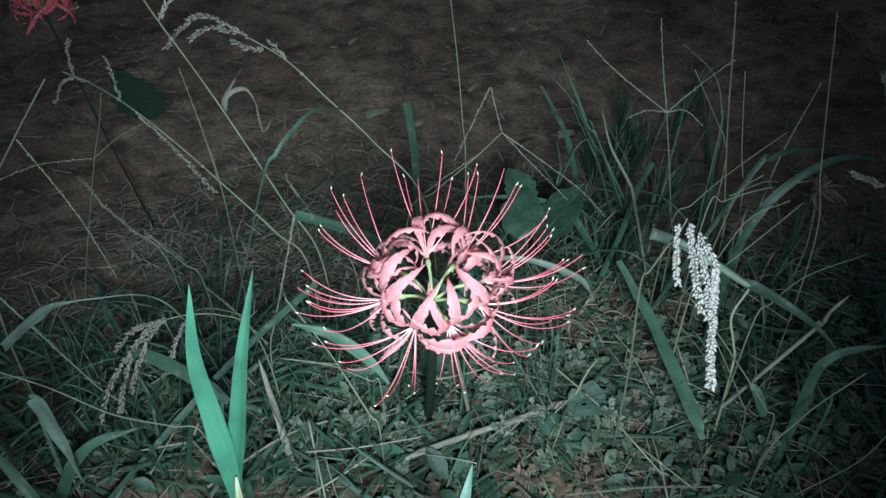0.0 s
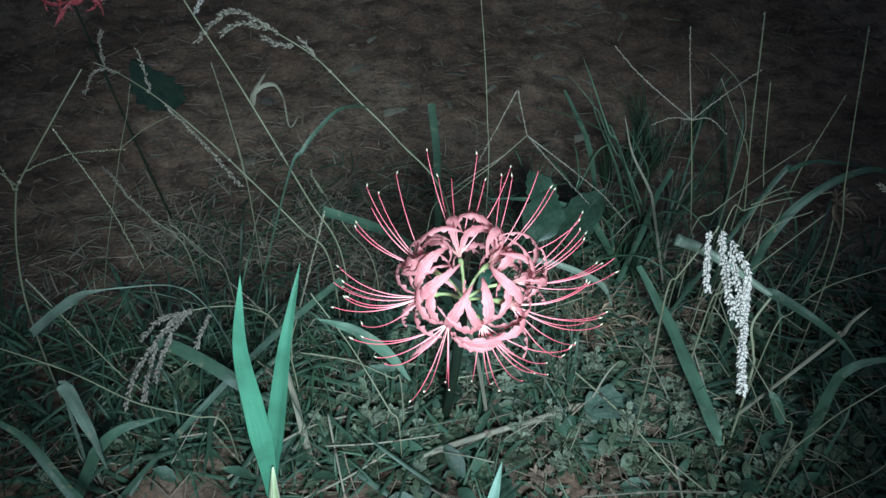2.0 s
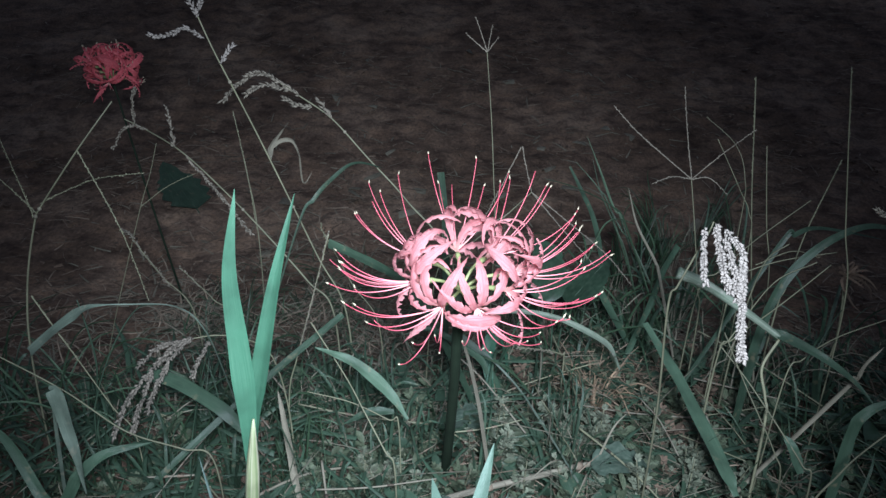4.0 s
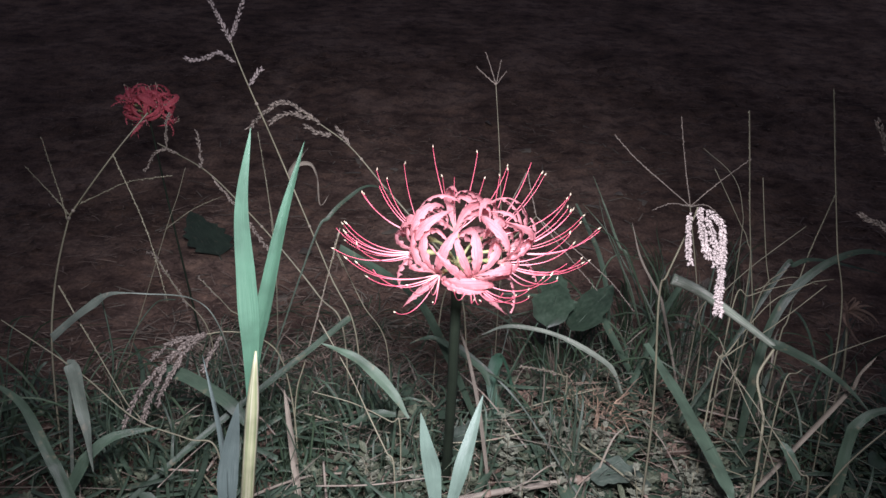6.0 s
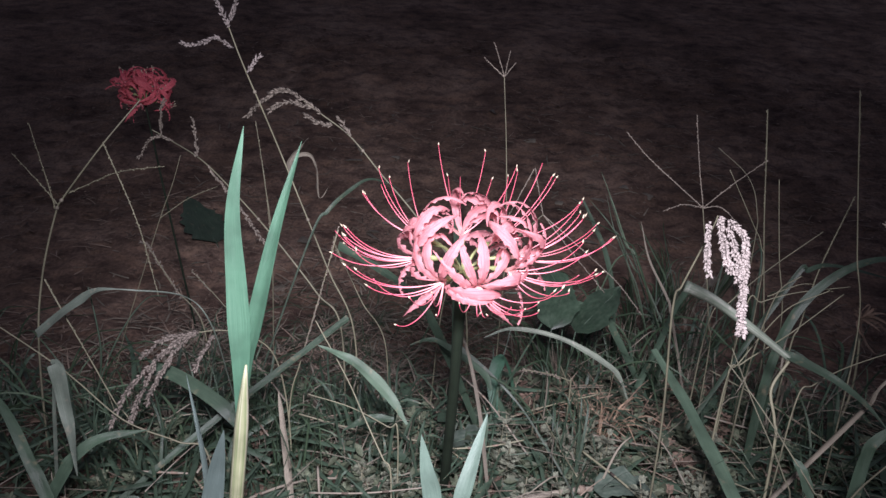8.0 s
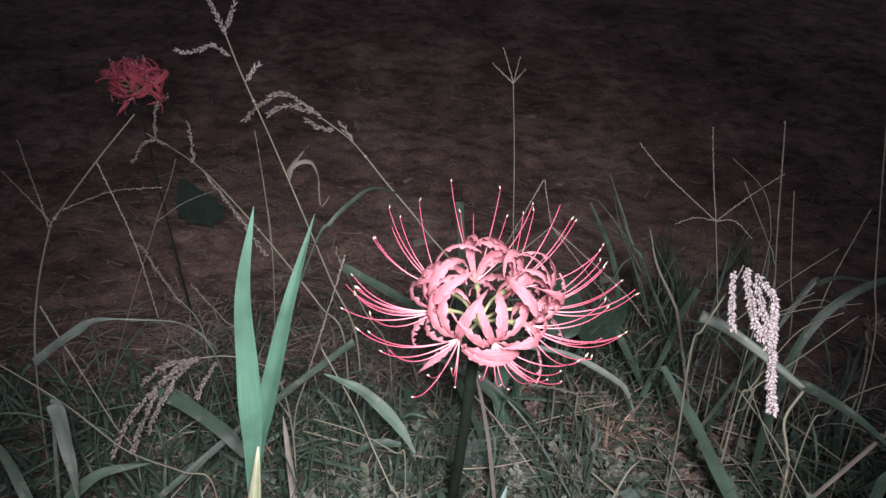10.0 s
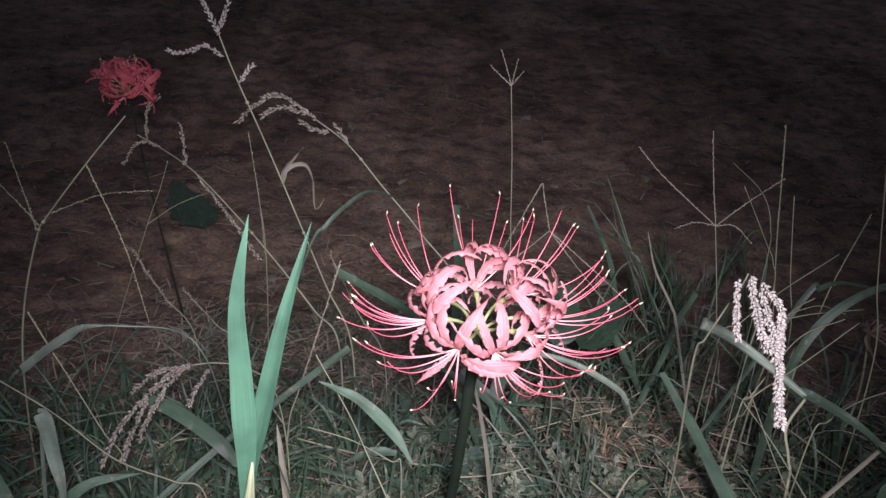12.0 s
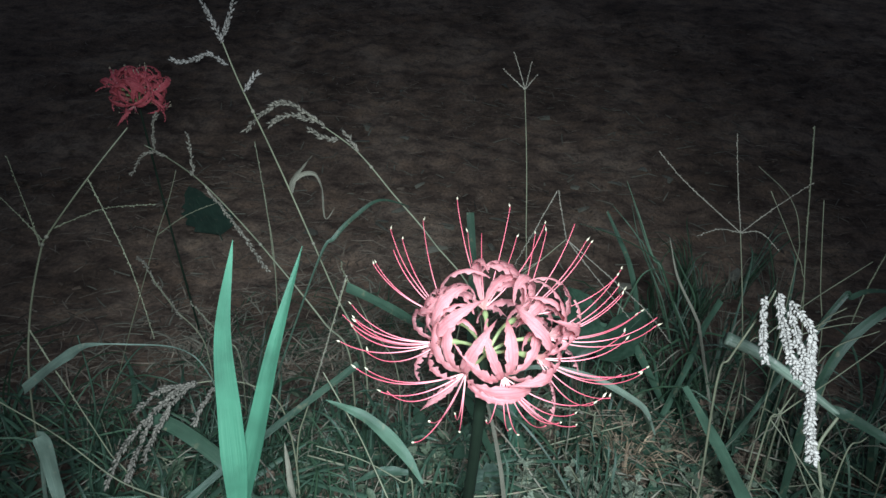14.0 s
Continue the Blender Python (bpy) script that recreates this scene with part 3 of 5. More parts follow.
broad_blade([(-0.330, 0.40, 0.21), (-0.321, 0.392, 0.25), (-0.3175, 0.39, 0.248), (-0.314, 0.39, 0.218), (-0.308, 0.385, 0.193), (-0.303, 0.38, 0.16)], 0.0125, M_GREY, "grey-green grass blade folded over and hanging down", (0.1, -1, 0.2), shape=lambda q: 0.2 if q < 0.33 else min(1, 0.2 + 6 * (q - 0.33)) * (1 - max(0, (q - 0.5) / 0.5) ** 2))
broad_blade([(-0.285, 0.32, 0.179), (-0.305, 0.33, 0.208), (-0.336, 0.35, 0.236), (-0.37, 0.36, 0.25)], 0.009, M_BLADE, G)
broad_blade([(-0.33, 0.395, 0.14), (-0.318, 0.40, 0.162), (-0.298, 0.41, 0.177), (-0.262, 0.42, 0.183)], 0.011, M_BLADE, G)
broad_blade([(-0.03, 0.60, 0.20), (-0.06, 0.59, 0.255), (-0.095, 0.57, 0.29), (-0.134, 0.55, 0.318)], 0.010, M_BLADE, "green grass blade with a ragged tip", (0, -0.5, 0.85), cut=True)
broad_blade([(0.17, 0.75, 0.17), (0.149, 0.75, 0.197), (0.09, 0.75, 0.212), (0.03, 0.75, 0.212)], 0.010, M_BLADE, G, (0, -0.5, 0.85))
L = "thin green grass blade leaning over in the dark"
broad_blade([(0.182, 0.85, 0.16), (0.172, 0.85, 0.207), (0.159, 0.85, 0.246), (0.141, 0.85, 0.28), (0.122, 0.85, 0.313)], 0.0075, M_BLADE, "broad green grass blade leaning over in the dark", (0.2, -1, 0.3), shape=lambda q: min(1, 0.3 + 1.8 * q) * (1 - 0.65 * q ** 3))
broad_blade([(0.206, 0.84, 0.23), (0.187, 0.85, 0.257), (0.164, 0.86, 0.306), (0.143, 0.87, 0.349)], 0.0021, M_FINE, L, (0.2, -1, 0.3))
broad_blade([(0.215, 0.85, 0.18), (0.196, 0.86, 0.222), (0.17, 0.87, 0.272), (0.155, 0.88, 0.317)], 0.0021, M_FINE, L, (0.2, -1, 0.3))
broad_blade([(0.24, 0.77, 0.19), (0.231, 0.78, 0.216), (0.205, 0.79, 0.259), (0.190, 0.80, 0.304)], 0.0035, M_DRY, "thin dry grass blade leaning over", (0.2, -1, 0.3))
broad_blade([(0.20, 0.80, 0.24), (0.174, 0.80, 0.278), (0.122, 0.80, 0.302), (0.085, 0.80, 0.311)], 0.002, M_FINE, L, (0, -0.5, 0.85))
broad_blade([(0.155, 0.82, 0.20), (0.177, 0.82, 0.252), (0.217, 0.82, 0.247)], 0.0021, M_FINE, L, (0, -0.5, 0.85))
broad_blade([(0.235, 0.80, 0.20), (0.231, 0.80, 0.232), (0.212, 0.80, 0.263), (0.187, 0.80, 0.303)], 0.0021, M_FINE, L, (0.2, -1, 0.3))
broad_blade([(0.20, 0.92, 0.22), (0.176, 0.93, 0.259), (0.142, 0.95, 0.292)], 0.0021, M_FINE, L, (0.2, -1, 0.3))
broad_blade([(0.212, 0.90, 0.215), (0.196, 0.92, 0.239), (0.168, 0.95, 0.302)], 0.0024, M_FINE, L, (0.2, -1, 0.3))
broad_blade([(0.223, 0.84, 0.197), (0.20, 0.86, 0.226), (0.176, 0.88, 0.267)], 0.0024, M_FINE, L, (0.2, -1, 0.3))
broad_blade([(0.34, 0.70, 0.27), (0.36, 0.706, 0.289), (0.395, 0.72, 0.293), (0.479, 0.74, 0.275)], 0.006, M_BLADE, "dark green grass blade arching in the shade")
broad_blade([(0.20, 0.72, 0.12), (0.229, 0.76, 0.17), (0.245, 0.79, 0.195), (0.268, 0.82, 0.222)], 0.009, M_BLADE, "dark stiff grass blade with a cut end", (0.5, -0.8, 0.4), cut=True)
# dry curled leaves
broad_blade([(0.332, 0.492, 0.226), (0.341, 0.492, 0.237), (0.345, 0.492, 0.254), (0.357, 0.492, 0.273)], 0.006, M_DRY, "curled dry leaf hanging on a stem", twist=2.5, fold=0.5)
broad_blade([(-0.228, 0.70, 0.35), (-0.226, 0.70, 0.364), (-0.218, 0.705, 0.378), (-0.208, 0.71, 0.39)], 0.006, M_DRY, "curled dry leaf hanging on a stalk", twist=2.0, fold=0.5, root=False)
broad_blade([(-0.226, 0.70, 0.362), (-0.215, 0.705, 0.371), (-0.203, 0.71, 0.369), (-0.197, 0.71, 0.352), (-0.194, 0.71, 0.322), (-0.183, 0.71, 0.336)], 0.0045, M_DRY,
            "curled dry leaf hanging on a stalk", twist=2.5, fold=0.5, root=False)


# ---- stalks with seed spikes ----
def spike(s, pts, rng, step=0.0022, size=0.003, r=0.0008, spread=0.55, stem=0.0005):
    """Seeds set close along a line."""
    line = spline(pts, max(8, int(40 * (Vector(pts[0]) - Vector(pts[-1])).length / 0.06)))
    s.tube(line, lambda q: stem * (1 - 0.5 * q), 5)
    total = sum((line[i + 1] - line[i]).length for i in range(len(line) - 1))
    n = int(total / step)
    for i in range(n):
        u = (i + rng.random() * 0.6) / n * (len(line) - 1)
        k = min(int(u), len(line) - 2)
        p = line[k].lerp(line[k + 1], u - k)
        d = (line[k + 1] - line[k]).normalized()
        o = Vector((rng.uniform(-1, 1), rng.uniform(-1, 1), rng.uniform(-1, 1)))
        o = (o - o.dot(d) * d).normalized()
        s.spindle(p + o * stem, (d + o * spread * rng.uniform(0.5, 1.5)).normalized(), size * rng.uniform(0.7, 1.25), r * rng.uniform(0.8, 1.2))


def stalk(stem, spikes, label, radius=0.0009, seeds=M_SEED_DULL, size=0.003, seed_r=0.0008, step=0.0022, root=True, nodes=(), spread=0.5, stem_m=None):
    rng = random.Random(len(label) * 31 + int(abs(stem[0][0]) * 1e4))
    stem = [Vector(p) for p in stem]
    if root:
        a = stem[0]
        x, y = a.x + 0.3 * (a.x - stem[1].x), a.y + 0.3 * (a.y - stem[1].y)
        stem = [Vector((x, y, ground_z(x, y) - 0.01))] + stem
    ob = thing("seed_stalk", stem[0], label, "grass stalk", "seed stalks")
    s = Soup()
    line = spline(stem, 10 * len(stem))
    line = [p + wob(p, 3.0, 0.0008) for p in line]
    s.tube(line, lambda q: radius * (1 - 0.45 * q), 6)
    part("stem", s, stem_m or M_STALK, ob)
    for q in nodes:
        p, d = line[int(q * (len(line) - 1))], (line[int(q * (len(line) - 1)) + 1] - line[int(q * (len(line) - 1))]).normalized()
        s = Soup()
        s.tube([p - d * 0.002, p - d * 0.001, p, p + d * 0.001, p + d * 0.002], lambda u: radius * (0.9 + 0.8 * math.sin(u * math.pi)), 6)
        part("node", s, M_DRY, ob)
    for pts in spikes:
        s = Soup()
        spike(s, pts, rng, step, size, seed_r, spread)
        part("seed_spike", s, seeds, ob)
    return ob


stalk([(-0.145, 0.69, 0.17), (-0.178, 0.69, 0.243), (-0.224, 0.68, 0.362), (-0.257, 0.65, 0.463), (-0.272, 0.645, 0.506)],
      [[(-0.272, 0.645, 0.506), (-0.282, 0.645, 0.525), (-0.295, 0.645, 0.55)], [(-0.274, 0.645, 0.505), (-0.266, 0.645, 0.525), (-0.258, 0.645, 0.55)],
       [(-0.268, 0.645, 0.486), (-0.285, 0.645, 0.494), (-0.302, 0.645, 0.488), (-0.322, 0.645, 0.486)], [(-0.256, 0.65, 0.461), (-0.25, 0.65, 0.47), (-0.243, 0.65, 0.48)]],
      "tall thin grass stalk with short grey seed spikes", 0.0012, M_SEED, 0.0055, 0.0012, 0.0009, nodes=(0.5, 0.75), spread=0.55)
stalk([(-0.02, 0.72, 0.22), (-0.078, 0.73, 0.299), (-0.126, 0.735, 0.349), (-0.165, 0.737, 0.39), (-0.2, 0.737, 0.414), (-0.225, 0.737, 0.43)],
      [[(-0.2, 0.737, 0.414), (-0.24, 0.737, 0.437), (-0.265, 0.737, 0.428), (-0.288, 0.737, 0.405)], [(-0.187, 0.737, 0.402), (-0.203, 0.737, 0.403), (-0.219, 0.737, 0.411)],
       [(-0.165, 0.737, 0.39), (-0.172, 0.737, 0.40), (-0.179, 0.737, 0.411)], [(-0.21, 0.737, 0.42), (-0.24, 0.737, 0.425), (-0.262, 0.737, 0.413)]],
      "arching grass stalk with drooping grey seed spikes", 0.0012, M_SEED_DULL, 0.0075, 0.0011, 0.0009, nodes=(0.6,), spread=0.5)
stalk([(-0.438, 0.54, 0.18), (-0.433, 0.55, 0.255), (-0.416, 0.555, 0.321), (-0.405, 0.555, 0.341), (-0.365, 0.56, 0.394), (-0.335, 0.58, 0.436)],
      [[(-0.353, 0.54, 0.40), (-0.325, 0.54, 0.327), (-0.308, 0.54, 0.253)], [(-0.415, 0.555, 0.326), (-0.42, 0.552, 0.36), (-0.43, 0.55, 0.41)],
       [(-0.411, 0.562, 0.339), (-0.39, 0.565, 0.350), (-0.345, 0.55, 0.371), (-0.294, 0.538, 0.383)], [(-0.414, 0.558, 0.331), (-0.430, 0.556, 0.352), (-0.452, 0.552, 0.380)]],
      "bent grass stalk with long thin seed fingers", 0.0012, M_STALK, 0.0028, 0.0006, 0.003, nodes=(0.55, 0.65), spread=0.25)
stalk([(-0.15, 0.645, 0.19), (-0.18, 0.65, 0.228), (-0.231, 0.66, 0.284), (-0.274, 0.68, 0.317), (-0.326, 0.70, 0.354), (-0.376, 0.73, 0.369), (-0.401, 0.73, 0.381)],
      [[(-0.334, 0.70, 0.36), (-0.34, 0.71, 0.38), (-0.347, 0.72, 0.40)], [(-0.376, 0.73, 0.37), (-0.40, 0.73, 0.372), (-0.42, 0.73, 0.345)], [(-0.39, 0.73, 0.375), (-0.385, 0.72, 0.40), (-0.38, 0.72, 0.418)],
       [(-0.322, 0.698, 0.351), (-0.284, 0.684, 0.314), (-0.241, 0.655, 0.279)]],
      "leaning grass stalk with small brown seed spikes", 0.0012, M_SEED_DULL, 0.005, 0.001, 0.0012, nodes=(0.5, 0.75))
stalk([(-0.236, 0.665, 0.271), (-0.243, 0.665, 0.344), (-0.253, 0.665, 0.411)], [[(-0.237, 0.665, 0.28), (-0.243, 0.665, 0.344), (-0.253, 0.665, 0.411)]],
      "thin upright grass stalk with sparse seeds", 0.0007, M_STALK, 0.0025, 0.0005, 0.004, spread=0.2)
stalk([(-0.49, 0.75, 0.02), (-0.452, 0.75, 0.14), (-0.407, 0.75, 0.267), (-0.39, 0.75, 0.31), (-0.377, 0.75, 0.349)], [[(-0.407, 0.75, 0.267), (-0.37, 0.75, 0.295), (-0.33, 0.75, 0.315)]],
      "thin forked grass stalk over bare soil", 0.0006, M_STALK, 0.0022, 0.0005, 0.004, spread=0.2, root=False)
stalk([(-0.105, 0.68, 0.16), (-0.135, 0.682, 0.21), (-0.166, 0.682, 0.272)], [[(-0.16, 0.682, 0.255), (-0.168, 0.682, 0.275), (-0.170, 0.682, 0.285)]],
      "thin upright grass stalk behind the lily", 0.0008, M_STALK, 0.003, 0.0007)
stalk([(-0.352, 0.74, 0.13), (-0.383, 0.732, 0.181), (-0.398, 0.718, 0.222), (-0.424, 0.745, 0.232)],
      [[(-0.376, 0.734, 0.168), (-0.390, 0.727, 0.200), (-0.398, 0.718, 0.222)], [(-0.398, 0.718, 0.222), (-0.424, 0.745, 0.232), (-0.452, 0.78, 0.222)]],
      "small withered stalk with a crumbling seed spike", 0.0008, M_SEED_DULL, 0.0045, 0.0010, 0.0018, spread=0.6)
# fallen finger-grass beside the lily
stalk([(-0.04, 0.69, 0.22), (-0.009, 0.69, 0.257), (0.028, 0.69, 0.293), (0.062, 0.69, 0.33)],
      [[(0.062, 0.69, 0.33), (0.055, 0.69, 0.355), (0.048, 0.69, 0.381)], [(0.062, 0.69, 0.33), (0.10, 0.69, 0.288), (0.14, 0.69, 0.246)],
       [(0.062, 0.69, 0.33), (0.117, 0.69, 0.288), (0.155, 0.69, 0.257), (0.184, 0.69, 0.224)], [(0.047, 0.69, 0.38), (0.029, 0.69, 0.336), (0.012, 0.69, 0.296)],
       [(0.04, 0.69, 0.305), (0.01, 0.685, 0.285), (-0.02, 0.68, 0.262)]],
      "leaning finger grass with long bent seed fingers", 0.0009, M_SEED_DULL, 0.0028, 0.0006, 0.0026, spread=0.22)
stalk([(0.026, 0.724, 0.26), (0.021, 0.724, 0.331), (0.014, 0.724, 0.406), (0.006, 0.724, 0.472)],
      [[(0.006, 0.724, 0.472), (-0.001, 0.724, 0.49), (-0.008, 0.724, 0.507)], [(0.006, 0.724, 0.472), (0.008, 0.724, 0.486), (0.01, 0.724, 0.5)],
       [(0.006, 0.724, 0.472), (-0.006, 0.724, 0.481), (-0.018, 0.724, 0.491)], [(0.006, 0.724, 0.472), (0.011, 0.724, 0.479), (0.017, 0.724, 0.488)]],
      "slender finger grass with four spread seed fingers", 0.0007, M_SEED_DULL, 0.0024, 0.0005, 0.003, spread=0.2)
stalk([(0.266, 0.69, 0.19), (0.26, 0.69, 0.221), (0.246, 0.69, 0.287), (0.231, 0.69, 0.353)],
      [[(0.231, 0.69, 0.353), (0.219, 0.69, 0.40), (0.208, 0.69, 0.451)], [(0.231, 0.69, 0.353), (0.192, 0.69, 0.382), (0.165, 0.695, 0.403), (0.141, 0.70, 0.426)],
       [(0.231, 0.69, 0.353), (0.258, 0.69, 0.382), (0.288, 0.69, 0.41)], [(0.231, 0.69, 0.353), (0.21, 0.69, 0.355), (0.19, 0.69, 0.346)],
       [(0.231, 0.69, 0.353), (0.25, 0.69, 0.355), (0.272, 0.69, 0.337)]],
      "upright finger grass with five thin spread seed fingers", 0.0009, M_SEED_DULL, 0.0026, 0.0006, 0.0028, spread=0.2)
stalk([(0.335, 0.714, 0.18), (0.329, 0.714, 0.215), (0.307, 0.714, 0.329), (0.285, 0.714, 0.459)], [[(0.307, 0.714, 0.329), (0.295, 0.714, 0.40), (0.285, 0.714, 0.459)]],
      "tall straight dry grass stalk", 0.0011, M_STALK, 0.003, 0.0006, 0.004, spread=0.12)
stalk([(0.35, 0.72, 0.214), (0.332, 0.72, 0.296), (0.314, 0.72, 0.385)], [], "thin straight dry grass stalk", 0.0008)
stalk([(0.361, 0.575, 0.264), (0.343, 0.575, 0.348), (0.325, 0.575, 0.43), (0.312, 0.575, 0.493)], [[(0.325, 0.575, 0.43), (0.318, 0.575, 0.465), (0.312, 0.575, 0.493)]],
      "tall straight dry grass stalk", 0.0008, M_STALK, 0.003, 0.0005, 0.004, spread=0.12)
stalk([(0.364, 0.716, 0.19), (0.369, 0.716, 0.219), (0.376, 0.716, 0.289), (0.395, 0.716, 0.374)], [[(0.378, 0.716, 0.30), (0.386, 0.716, 0.335), (0.395, 0.716, 0.374)]],
      "leaning dry grass stalk", 0.0011, M_STALK, 0.003, 0.0007, 0.003, spread=0.15)
stalk([(0.300, 0.66, 0.16), (0.305, 0.66, 0.22), (0.315, 0.66, 0.275), (0.335, 0.66, 0.296)], [[(0.305, 0.66, 0.27), (0.34, 0.66, 0.288), (0.37, 0.66, 0.282)]],
      "broken dry grass stalk with a bent top", 0.0012, M_STALK, 0.003, 0.0006, 0.004, spread=0.15)
stalk([(-0.31, 0.48, 0.14), (-0.327, 0.48, 0.17), (-0.349, 0.48, 0.216), (-0.367, 0.48, 0.253), (-0.382, 0.48, 0.285)], [[(-0.349, 0.48, 0.216), (-0.367, 0.48, 0.253), (-0.382, 0.48, 0.285)]],
      "thin rough grass stalk with sparse seeds", 0.0007, M_STALK, 0.003, 0.0006, 0.0035, spread=0.2)
stalk([(-0.22, 0.44, 0.15), (-0.248, 0.44, 0.161), (-0.296, 0.44, 0.177), (-0.339, 0.43, 0.225), (-0.39, 0.41, 0.278)], [], "long thin dry stalk leaning across the blades", 0.0009)
stalk([(-0.36, 0.505, 0.14), (-0.348, 0.50, 0.201), (-0.349, 0.50, 0.236), (-0.354, 0.50, 0.272)], [], "thin green stalk among the blades", 0.0011, stem_m=M_BLADE)
stalk([(-0.345, 0.475, 0.15), (-0.339, 0.48, 0.188), (-0.321, 0.49, 0.234), (-0.300, 0.50, 0.266), (-0.28, 0.5, 0.272)], [], "thin curved green stalk among the blades", 0.0009, stem_m=M_BLADE)
stalk([(-0.06, 0.455, 0.14), (-0.069, 0.46, 0.155), (-0.09, 0.48, 0.181), (-0.109, 0.49, 0.213), (-0.141, 0.50, 0.262)], [], "long thin pale stalk leaning over the weeds", 0.0009)
stalk([(-0.06, 0.488, 0.163), (-0.07, 0.49, 0.168), (-0.107, 0.50, 0.178), (-0.148, 0.50, 0.187)], [], "thin pale stalk lying on the weeds", 0.0008)
stalk([(-0.178, 0.545, 0.15), (-0.166, 0.538, 0.199), (-0.143, 0.52, 0.278), (-0.122, 0.497, 0.35)], [[(-0.166, 0.538, 0.199), (-0.143, 0.52, 0.278), (-0.122, 0.497, 0.353)]], "thin rough seed stalk behind the shoot", 0.0008, M_SEED_DULL, 0.003, 0.0006, 0.0022, spread=0.22)
stalk([(0.295, 0.435, 0.17), (0.288, 0.44, 0.183), (0.273, 0.455, 0.203), (0.245, 0.48, 0.238), (0.222, 0.50, 0.262)], [], "thin pale stalk leaning in the weeds", 0.0009)
stalk([(0.275, 0.445, 0.16), (0.266, 0.45, 0.189), (0.242, 0.47, 0.235), (0.220, 0.49, 0.28)], [], "thin pale stalk leaning in the weeds", 0.0008)
stalk([(0.24, 0.545, 0.22), (0.25, 0.55, 0.24), (0.301, 0.60, 0.277), (0.338, 0.60, 0.302)], [], "thin dry stalk leaning behind the cut stem", 0.0008)
stalk([(0.24, 0.545, 0.22), (0.253, 0.55, 0.24), (0.30, 0.58, 0.26), (0.352, 0.60, 0.30)], [], "thin dry stalk leaning behind the cut stem", 0.0009)
stalk([(0.29, 0.51, 0.22), (0.307, 0.52, 0.24), (0.349, 0.55, 0.248), (0.40, 0.55, 0.275)], [], "thin dry stalk leaning out of the weeds", 0.0008)
stalk([(0.29, 0.42, 0.15), (0.306, 0.42, 0.191), (0.319, 0.42, 0.215), (0.345, 0.42, 0.25)], [], "thin pale stalk leaning in the weeds", 0.0011)
stalk([(0.11, 0.642, 0.15), (0.107, 0.64, 0.157), (0.083, 0.63, 0.168), (0.055, 0.62, 0.175)], [[(0.10, 0.638, 0.16), (0.083, 0.63, 0.168), (0.055, 0.62, 0.175)]], "short dry seed stalk low in the weeds", 0.001, M_SEED_DULL, 0.004, 0.001, 0.0016)
stalk([(0.40, 0.42, 0.20), (0.36, 0.40, 0.165), (0.31, 0.39, 0.13)], [[(0.40, 0.42, 0.20), (0.43, 0.43, 0.22), (0.46, 0.44, 0.235)]], "thin dry stalk leaning low across weeds", 0.0008, M_SEED_DULL, 0.003, 0.0006, 0.004)

stalk([(0.31, 0.70, 0.27), (0.302, 0.70, 0.315), (0.289, 0.70, 0.338), (0.254, 0.70, 0.395)], [], "thin curved dry stalk", 0.0007)
stalk([(0.295, 0.70, 0.30), (0.29, 0.70, 0.354), (0.277, 0.71, 0.387), (0.244, 0.72, 0.414)], [], "thin curved dry stalk", 0.0006)
stalk([(0.25, 0.66, 0.23), (0.268, 0.66, 0.259), (0.299, 0.66, 0.298), (0.346, 0.66, 0.346)], [], "thin leaning dry stalk", 0.0009)
stalk([(0.285, 0.66, 0.25), (0.301, 0.66, 0.263), (0.334, 0.66, 0.277), (0.386, 0.66, 0.289)], [], "thin leaning dry stalk", 0.0008)
stalk([(-0.25, 0.595, 0.20), (-0.269, 0.60, 0.226), (-0.31, 0.62, 0.252)], [[(-0.285, 0.608, 0.235), (-0.31, 0.62, 0.252)]], "short pale stalk with a seedy tip", 0.0008, M_SEED_DULL, 0.003, 0.0008)
# bright drooping seed head in front
stalk([(0.165, 0.46, 0.22), (0.150, 0.43, 0.334), (0.151, 0.42, 0.355), (0.157, 0.41, 0.387), (0.160, 0.402, 0.406), (0.161, 0.40, 0.414)],
      [[(0.157, 0.402, 0.409), (0.155, 0.392, 0.398), (0.154, 0.383, 0.389), (0.155, 0.374, 0.379)],
       [(0.160, 0.392, 0.416), (0.159, 0.371, 0.404), (0.156, 0.351, 0.400), (0.152, 0.325, 0.399)],
       [(0.162, 0.380, 0.417), (0.165, 0.353, 0.413), (0.166, 0.344, 0.395), (0.159, 0.317, 0.384), (0.155, 0.301, 0.380), (0.151, 0.286, 0.376)],
       [(0.161, 0.373, 0.414), (0.164, 0.362, 0.402), (0.163, 0.348, 0.398), (0.157, 0.324, 0.394)],
       [(0.166, 0.352, 0.408), (0.166, 0.342, 0.394), (0.158, 0.315, 0.383), (0.152, 0.292, 0.377)]],
      "drooping pale seed head crowded with plump seeds", 0.0010, M_SEED, 0.0038, 0.0012, 0.00045, spread=0.8)
# grey seed stalk reaching in from the dark
stalk([(0.62, 0.53, 0.03), (0.57, 0.51, 0.22), (0.48, 0.50, 0.37), (0.42, 0.495, 0.412), (0.38, 0.497, 0.43)],
      [[(0.44, 0.495, 0.398), (0.39, 0.49, 0.386), (0.349, 0.489, 0.386), (0.332, 0.488, 0.391), (0.317, 0.488, 0.397)],
       [(0.39, 0.497, 0.427), (0.342, 0.50, 0.442), (0.331, 0.50, 0.452), (0.319, 0.50, 0.473)]],
      "grey seed spikes of a stalk reaching in", 0.0010, M_SEED_DULL, 0.0055, 0.0010, 0.0009, root=False, spread=0.5)
